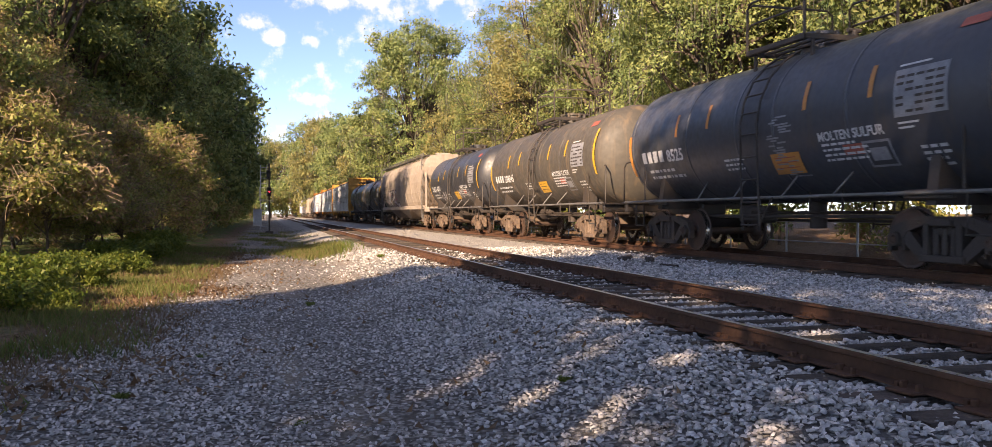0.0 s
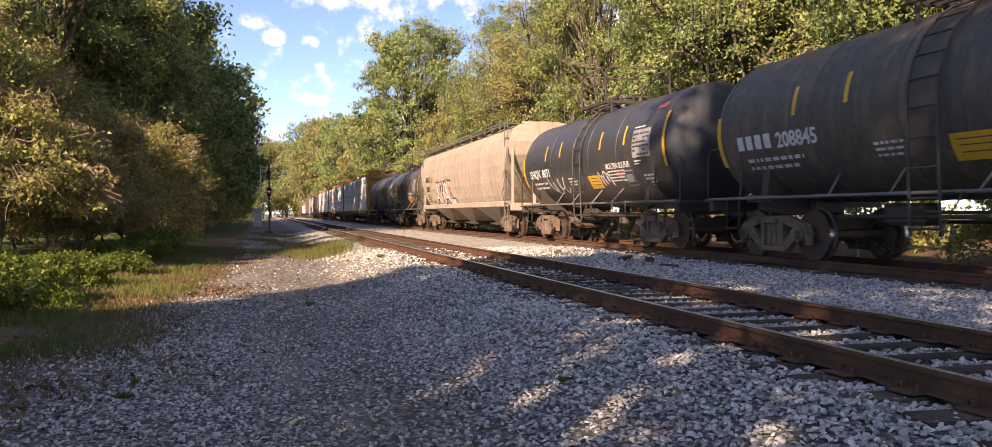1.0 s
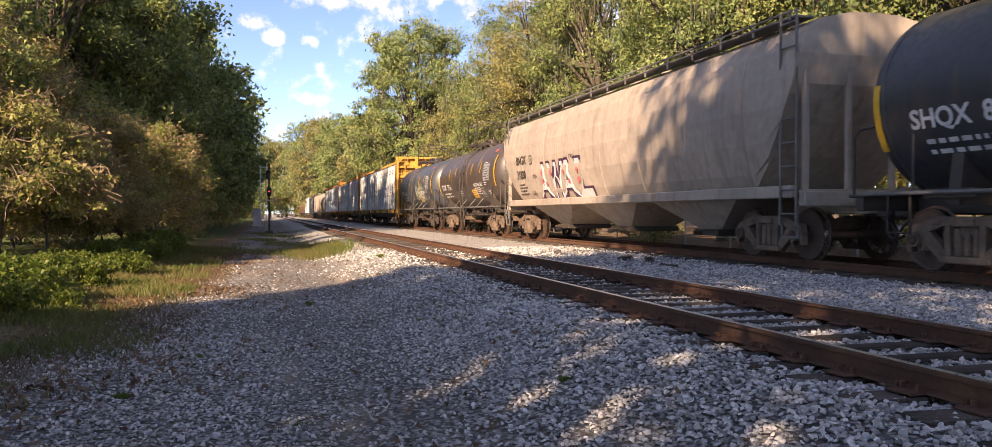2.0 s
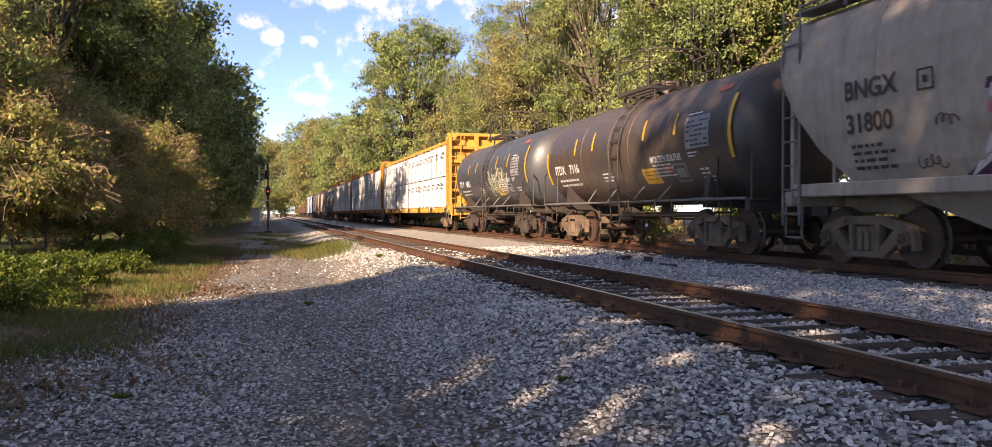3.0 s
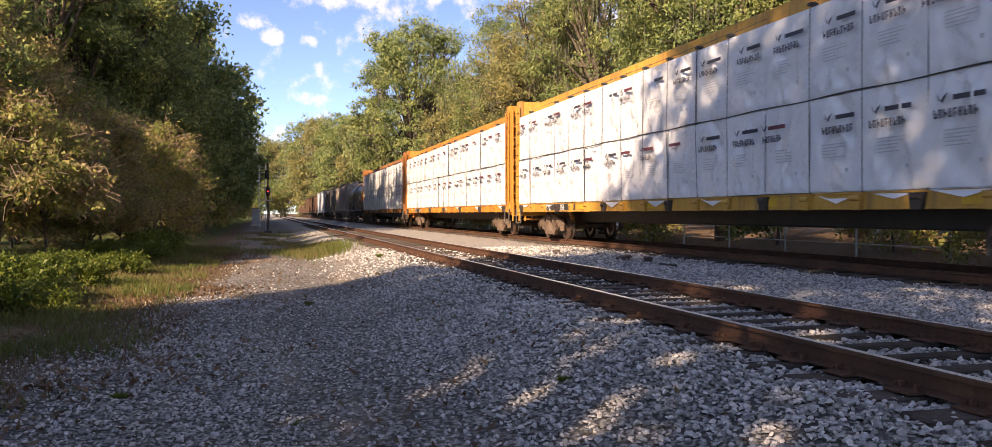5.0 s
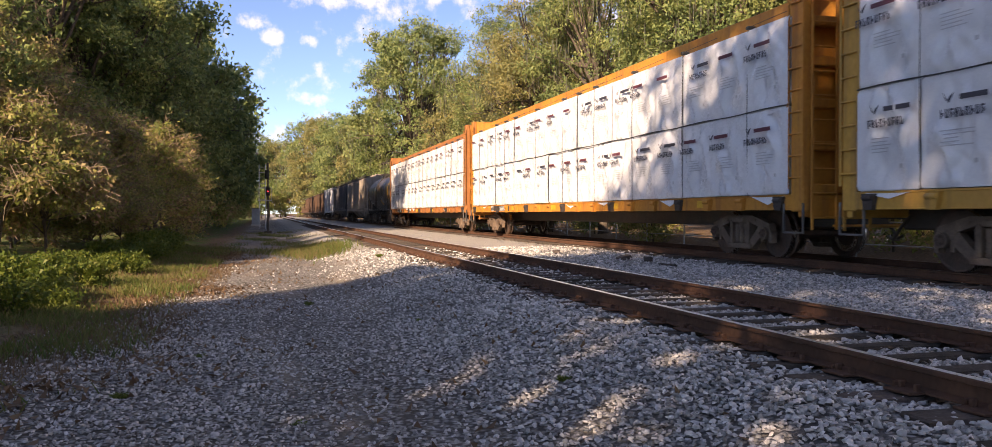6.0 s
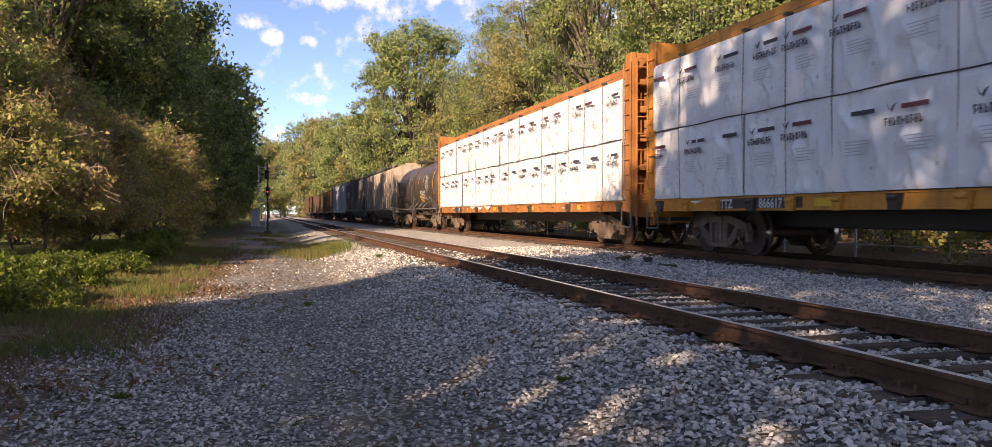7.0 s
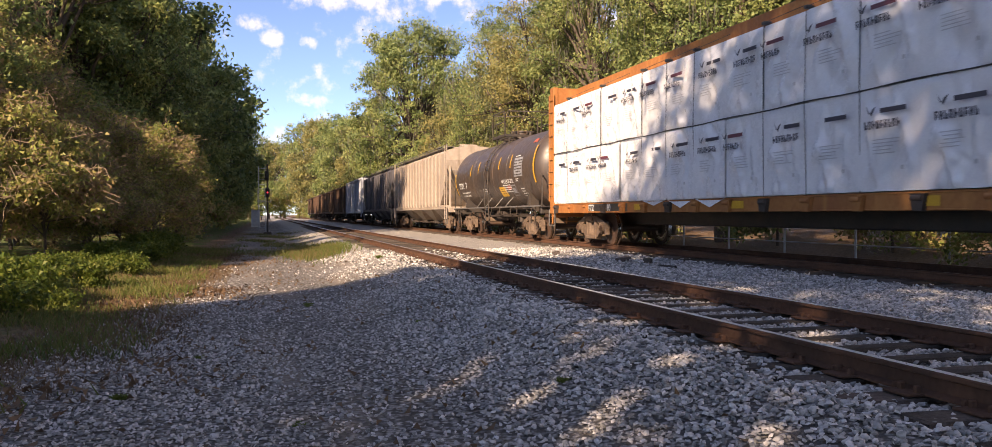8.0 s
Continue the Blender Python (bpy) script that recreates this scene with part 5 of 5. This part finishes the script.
DARKS = [make_tree(31, 12.5, 4.0, 1.0, 40, 900, 40, 0.115, M_LEAF_DARK, twigs=700, shell=0.7, small=0.7),
         make_tree(32, 14, 4.4, 1.0, 40, 900, 40, 0.12, M_LEAF_DARK, twigs=700, shell=0.7, small=0.7),
         make_tree(33, 14, 4.4, 2.5, 18, 1100, 24, 0.19, M_LEAF_DARK),
         make_tree(34, 19, 4.4, 11.5, 16, 190, 22, 0.19, M_LEAF_DARK),
         make_tree(35, 14, 4.4, 2.5, 13, 520, 22, 0.19, M_LEAF_DARK, small=0.85)]
FAR_DARKS = [make_tree(71, 12.5, 4.0, 1.0, 30, 520, 30, 0.20, M_LEAF_DARK, shell=0.7, small=0.75), make_tree(72, 14, 4.4, 1.0, 30, 520, 30, 0.205, M_LEAF_DARK, shell=0.7, small=0.75)]
SHRUBS = [make_tree(41, 4.6, 2.2, 0.2, 30, 430, 34, 0.075, M_LEAF_VINE, radius=0.05, clump_r=0.17, shell=0.6, twigs=1700, core=0.34),
          make_tree(42, 4.0, 2.4, 0.15, 30, 430, 34, 0.075, M_LEAF_VINE, radius=0.05, clump_r=0.17, shell=0.6, twigs=2000, core=0.34),
          make_tree(43, 5.2, 2.3, 0.3, 24, 430, 34, 0.078, M_LEAF_VINE, radius=0.06, clump_r=0.18, shell=0.6, twigs=1600, core=0.4)]
VINED = [make_tree(45, 9.0, 3.3, 0.4, 44, 900, 36, 0.088, M_LEAF_VINE, radius=0.14, clump_r=0.22, shell=0.7, twigs=2400, core=0.55, small=0.75),
         make_tree(46, 10.5, 3.6, 0.4, 44, 900, 36, 0.095, M_LEAF_DARK, radius=0.16, clump_r=0.24, shell=0.7, twigs=2400, core=0.55, small=0.75)]
FAR_SHRUBS = [make_tree(81, 4.6, 2.2, 0.2, 16, 260, 20, 0.125, M_LEAF_VINE, radius=0.07, clump_r=0.24, shell=0.6),
              make_tree(82, 4.0, 2.4, 0.15, 16, 260, 20, 0.125, M_LEAF_VINE, radius=0.06, clump_r=0.24, shell=0.6),
              make_tree(83, 5.2, 2.3, 0.3, 16, 280, 20, 0.13, M_LEAF_DARK, radius=0.08, clump_r=0.26, shell=0.6)]
LOW = [make_tree(51, 1.0, 0.8, 0.05, 9, 170, 12, 0.07, M_LEAF_LOW, radius=0.02, clump_r=0.12, shell=0.2),
       make_tree(52, 0.8, 0.9, 0.02, 9, 170, 12, 0.065, M_LEAF_LOW, radius=0.02, clump_r=0.12, shell=0.2)]

# beyond the train: a wall of tall oaks hung with moss
RIGHT = [(17.5, 16, 0, 1.0, 40), (21, 23, 2, 1.0, 110), (17.0, 29, 1, 0.95, 200), (21.5, 35, 0, 1.05, 300), (17.0, 41, 3, 0.92, 20), (16.5, 48, 2, 0.95, 80),
         (21, 53, 1, 1.1, 150), (17.5, 58, 0, 0.95, 240), (22, 70, 3, 0.75, 310), (16.5, 70, 2, 0.75, 130), (17, 80, 2, 0.72, 190),
         (26, 92, 3, 1.0, 260), (16, 118, 3, 1.0, 330), (15.5, 132, 2, 1.0, 45), (15, 150, 0, 1.1, 140), (14.5, 172, 1, 1.15, 250), (13.5, 195, 2, 1.5, 15),
         (26, 30, 1, 1.15, 75), (27, 44, 0, 1.2, 175), (24, 10, 1, 1.0, 95), (17, 7, 3, 1.0, 280), (12, 235, 0, 1.6, 60), (6, 275, 2, 1.6, 200), (1, 290, 0, 1.5, 20), (-4, 280, 1, 1.5, 20), (-12, 250, 3, 1.3, 20)]
for x, y, k, s, turn in RIGHT:
    plant("oak_tree", (FAR_OAKS if y > 60 or x > 23 or y < 12 else OAKS)[k], scaled(x, y, s, turn), ("tall sunlit live oak with grey hanging moss", "tall slender oak with sunlit yellow-green leaves",
          "broad golden-green tree in full sun", "dark-leaved oak with shaded crown")[k], "tree", "trees beyond the railway")
plant("oak_tree", GREAT_OAK, scaled(17.5, 101, 1.42, 60), "great spreading live oak with grey hanging moss", "tree", "trees beyond the railway")
# undergrowth at the foot of the oaks
for i in range(16):
    r = random.Random(700 + i)
    plant("shrub", FAR_SHRUBS[i % 3], scaled(15.2 + r.uniform(-.6, 2.2), 14 + i * 5.5, r.uniform(.55, .9), r.uniform(0, 360)), "green leafy undergrowth shrub", "shrub", "undergrowth beyond the railway")
# the thicket beside the road: shrubs and vines in front, dark trees behind
for i, (x, y, k, s, turn) in enumerate([(-5.7, 20.5, 1, 0.9, 70), (-5.3, 23.3, 0, 0.8, 280), (-4.8, 26.0, 1, 0.62, 120), (-5.4, 28.0, 0, 0.95, 30), (-4.7, 30.0, 1, 0.6, 10), (-6.6, 25.5, 2, 0.95, 210), (-5.4, 31.5, 1, 0.8, 170), (-6.8, 31.0, 2, 1.0, 100),
                                        (-5.0, 36.0, 0, 1.05, 250), (-4.8, 39.5, 1, 1.0, 320), (-4.9, 43.5, 2, 1.0, 75),
                                        (-5.0, 48, 1, 1.1, 45), (-5.0, 53, 2, 1.0, 190), (-4.8, 58, 1, 1.1, 300), (-4.6, 64, 2, 1.0, 20), (-4.6, 71, 1, 1.1, 90), (-4.6, 79, 2, 1.0, 130), (-4.6, 88, 1, 1.2, 10),
                                        (-4.6, 98, 2, 1.2, 60), (-4.8, 110, 1, 1.3, 200), (-5, 125, 2, 1.3, 300), (-5, 142, 1, 1.4, 30), (-5, 162, 2, 1.5, 100), (-5, 185, 1, 1.6, 10), (-4, 215, 2, 1.8, 10), (-12, 225, 1, 2.2, 0), (-1, 238, 2, 2.0, 90), (4, 246, 0, 2.0, 50), (9, 240, 1, 2.0, 20), (14, 232, 2, 2.0, 120), (-7, 240, 0, 2.2, 80), (-18, 230, 1, 2.4, 30)]):
    plant("shrub", (FAR_SHRUBS if y > 45 else SHRUBS)[k], scaled(x, y, s, turn), ("vine-covered shrub with sparse tan and yellow-green leaves", "low spreading shrub with brown vines and small leaves",
          "tall leafy shrub of mixed greens")[k], "shrub", "thicket beside the road")
for x, y, k, s, turn in [(-9.0, 47, 1, 1.0, 60), (-7.6, 49, 0, 1.05, 120), (-10.5, 54, 1, 1.2, 200), (-6.8, 53, 0, 1.12, 280), (-6.2, 62, 1, 1.1, 20), (-6, 72, 0, 1.3, 90),
                         (-6, 84, 1, 1.3, 150), (-6, 98, 0, 1.4, 210), (-6, 115, 1, 1.3, 330), (-6, 135, 0, 1.1, 30), (-7, 160, 1, 1.1, 30), (-14.5, 44, 0, 1.4, 300), (-13, 51, 1, 1.5, 100), (-12.5, 60, 0, 1.6, 220), (-12, 70, 1, 1.5, 330), (-11, 80, 0, 1.6, 30),
                         (-10.2, -7.6, 4, 1.42, 75), (-6.9, 3.6, 2, 0.6, 20), (-9.2, -0.6, 2, 0.66, 200), (-8.5, 78, 1, 1.25, 70), (-8.5, 91, 0, 1.4, 10), (-8.5, 106, 1, 1.3, 250), (-8.5, 124, 0, 1.4, 140), (-8, 147, 1, 1.3, 300), (-10.5, -4.5, 3, 1.1, 40), (-10.5, 37.5, 3, 0.9, 40), (-10.0, 43.5, 3, 0.95, 130), (-9.8, -10.0, 3, 1.0, 155), (-12, -20, 3, 1.0, 255)]:
    plant("tree", (FAR_DARKS if k < 2 and (y > 58 or x < -11) else DARKS)[k], scaled(x, y, s, turn), "dense dark-green tree overhanging the gravel road", "tree", "trees beside the road")
for x, y, k, s, turn in [(-7.6, 22.0, 0, 0.85, 40), (-8.6, 27.5, 1, 0.8, 150), (-7.4, 29.0, 0, 0.72, 260)]:
    plant("vine_tree", VINED[k], scaled(x, y, s, turn), "small tree smothered in brown vines and sunlit leaves", "tree", "trees beside the road")
for i in range(34):
    r = random.Random(300 + i)
    y = 11 + i * 0.65 + r.uniform(-.4, .4)
    plant("weed_clump", LOW[i % 2], scaled(-3.3 + r.uniform(-.7, .45), y, r.uniform(.4, .75), r.uniform(0, 360)), "low bright-green leafy weeds on the verge", "weeds", "weeds along the verge")


def build_grass(name, label, rng, xy, height, width, material):
    n = len(xy)
    base = np.column_stack([xy, ground_z(xy[:, 0], xy[:, 1])])
    a = rng.uniform(0, 6.283, n)
    w = np.stack([np.cos(a), np.sin(a), 0 * a], 1) * width
    h = height * rng.uniform(0.4, 1.3, n)
    lean = np.column_stack([rng.normal(size=n) * 0.5 * h, rng.normal(size=n) * 0.5 * h, h])
    p = np.stack([base - w, base + w, base + lean], 1)
    tagged(new(name, blades(name, p, material)), label, "grass", kind="stuff")


r_ = np.random.default_rng(77)
n_ = 46000
gy = r_.uniform(5, 34, n_)
gx = -2.5 - 0.8 * np.clip((13 - gy) / 7, 0, 1) + 0.35 * np.sin(gy * 0.9) + r_.normal(size=n_) * 0.75
ok = (np.sin(gx * 3 + gy * 1.3) + np.sin(gy * 2.1 - gx) + r_.normal(size=n_) * 0.6 > -0.3) & (gx < -1.1)
build_grass("grass", "short green grass along the verge of the road", r_, np.column_stack([gx, gy])[ok], 0.13, 0.008, M_GRASS)
n_ = 26000
gy = r_.uniform(5, 34, n_)
gx = -1.7 - 0.8 * np.clip((13 - gy) / 7, 0, 1) + 0.4 * np.sin(gy * 0.7 + 1) + r_.normal(size=n_) * 0.5
build_grass("dry_grass", "dry tan grass and stalks at the edge of the gravel", r_, np.column_stack([gx, gy])[gx < -0.7], 0.055, 0.006, M_DRY)
n_ = 5000
tuft = np.column_stack([1.55 + r_.normal(size=n_) * 0.45, 28.0 + r_.normal(size=n_) * 1.7])
n_ = 9000
patch = np.column_stack([0.2 + r_.normal(size=n_) * 0.9, r_.uniform(27, 60, n_)])
patch = patch[np.sin(patch[:, 0] * 2.3 + patch[:, 1] * .5) + np.sin(patch[:, 1] * .9) > 0.2]
build_grass("path_grass", "thin green grass growing through the dirt track", r_, patch, 0.12, 0.012, M_GRASS)
n_ = 5000
build_grass("grass_tuft", "bright green tuft of grass in the gravel", r_, tuft, 0.22, 0.012, M_GRASS)

n_ = 15000
ly = r_.uniform(3.5, 30, n_)
lx = -1.75 - 0.7 * np.clip((13 - ly) / 7, 0, 1) + 0.5 * np.sin(ly * 0.8 + 2) + r_.normal(size=n_) * 0.75
far = r_.uniform(size=n_) < 0.12
lx[far] = r_.uniform(-1.5, 2.6, far.sum())
ok = (np.sin(lx * 2.2 + ly * 1.1) + np.sin(ly * 1.7 - lx * 2) + r_.normal(size=n_) * 0.7 > -0.2) & (lx < 2.6)
lx, ly = lx[ok], ly[ok]
up_ = np.column_stack([np.zeros((len(lx), 2)), np.full(len(lx), 1.2)])
leaves_ = leaf_blades(r_, np.column_stack([lx, ly, ground_z(lx, ly) + r_.uniform(0.012, 0.03, len(lx))]), up_, 0.042, droop=0.0)
leaves_[:, :, 2] = np.maximum(leaves_[:, :, 2], ground_z(leaves_[:, :, 0], leaves_[:, :, 1]) + 0.004)
tagged(new("fallen_leaves", blades("fallen_leaves", leaves_, M_LITTER)), "brown fallen leaves strewn over verge and gravel", "leaves", kind="stuff")

for x, y, k in [(2.0, 5.5, .08), (2.15, 5.4, .05), (0.6, 12.5, .10), (1.7, 9.5, .07), (-0.6, 8.2, .08), (0.2, 5.4, .07), (-1.0, 6.4, .09), (2.6, 20.0, .14)]:
    plant("weed_sprig", LOW[0], scaled(x, y, k, x * 90), "small green weed sprouting between the stones", "weeds", "weeds in the gravel")


# ---- lineside signal and cabinet ----
def build_signal(x, y):
    z = float(ground_z(x, y))
    sig = tagged(new("railway_signal"), "lineside colour-light signal on a mast showing red", "railway signal")
    sig.matrix_basis = pose(x, y, z)
    g = G()
    g.rod((0, 0, -.1), (0, 0, 4.6), .06, 10)
    g.box((0, 0, .08), (.5, .5, .2), .03)
    part("mast", g, M_IRON, sig)
    for zz, dx in ((2.75, .0), (3.85, -.05)):
        g = G()
        g.box((dx, -.12, zz), (.26, .1, .62), .04)
        head = part("signal_head", g, M_BOX, sig, "black signal head with hoods")
        for k in (-.19, 0, .19):
            g = G()
            g.lathe([(-.17, .07), (-.30, .075), (-.30, .06), (-.17, .06)], 16, "y", (dx, 0, zz + k))
            part("hood", g, M_BOX, head)
        g = G()
        g.rod((dx, -.19, zz - .0), (dx, -.21, zz - .0), .042, 16)
        part("lamp", g, M_REDLAMP if zz < 3 else M_BOX, head, "glowing red lens" if zz < 3 else "unlit dark lens")
    ladder(sig, "ladder", -.35, .0, .3, 4.5, .4, 12, M_GALV, "x", .015)
    g = G()
    g.box((-.2, .1, 2.15), (.9, .5, .04), .008)
    for k in (-.62, .22):
        g.rod((k, -.1, 2.15), (k, -.1, 3.0), .018, 6)
    g.rod((-.62, -.1, 3.0), (.22, -.1, 3.0), .018, 6)
    part("platform", g, M_GALV, sig)


build_signal(0.15, 57.0)


def build_cabinet(x, y):
    cab = tagged(new("equipment_cabinet"), "pale metal trackside equipment cabinet", "cabinet")
    cab.matrix_basis = pose(x, y, float(ground_z(x, y)))
    g = G()
    g.box((0, 0, .95), (.9, .7, 1.7), .03)
    part("case", g, M_GALV, cab)
    g = G()
    g.box((0, 0, 1.83), (1.02, .82, .06), .015)
    part("lid", g, M_GREYIRON, cab)
    g = G()
    g.box((0, 0, .04), (1.0, .8, .14), .01)
    part("plinth", g, M_STONE, cab)


build_cabinet(-1.0, 95.0)


def build_fence():
    """A low wire fence with pale posts along the far side of the railway land."""
    fence = tagged(new("fence"), "low wire fence with pale metal posts beyond the railway", "fence")
    x = 14.3
    fence.matrix_basis = pose(x, 0, float(ground_z(x, 30.0)))
    post = G().rod((0, 0, -.2), (0, 0, 1.05), .03, 7).mesh("post", M_GALV)
    for i in range(19):
        part("post", post, None, fence, m=pose(0, 12 + i * 3.0, 0))
    for z in (.45, 1.0):
        g = G()
        g.rod((0, 12, z), (0, 66, z), .016, 6)
        part("rail", g, M_GALV, fence)


build_fence()


def build_scraps():
    """Broken bits of old tie left in the ballast between the tracks."""
    for k, (x, y, length, turn, tilt) in enumerate([(7.75, 16.2, .62, 62, 4), (7.5, 16.9, .5, 40, -3), (7.05, 20.0, .45, 75, 2), (7.3, 14.4, .8, 86, 1)]):
        r = random.Random(k)
        g = G()
        g.box((0, 0, .05), (length, .16 if k < 3 else .05, .10 if k < 3 else .03), .02)
        g.v = [(a + r.uniform(-.03, .03), b + r.uniform(-.02, .02), c + r.uniform(-.015, .015)) for a, b, c in g.v]
        ob = tagged(part("wood_scrap", g, M_TIE), "splintered dark scrap of old timber tie on the ballast", "wood scrap", "timber scraps")
        ob.matrix_basis = pose(x, y, float(ground_z(x, y)) - .005, 0, tilt, turn)


build_scraps()


def motions():
    """The train rolls past towards the viewer at a steady pace."""
    for car, mid, wheelsets in CARS:
        walk(car, [(t, pose(TX, mid - V * t, TZ)) for t in range(9)])
        for ws, y, r in wheelsets:
            walk(ws, [(k / 30, pose(0, y, r, math.degrees(V * k / 30 / r) % 360)) for k in range(241)])


motions()
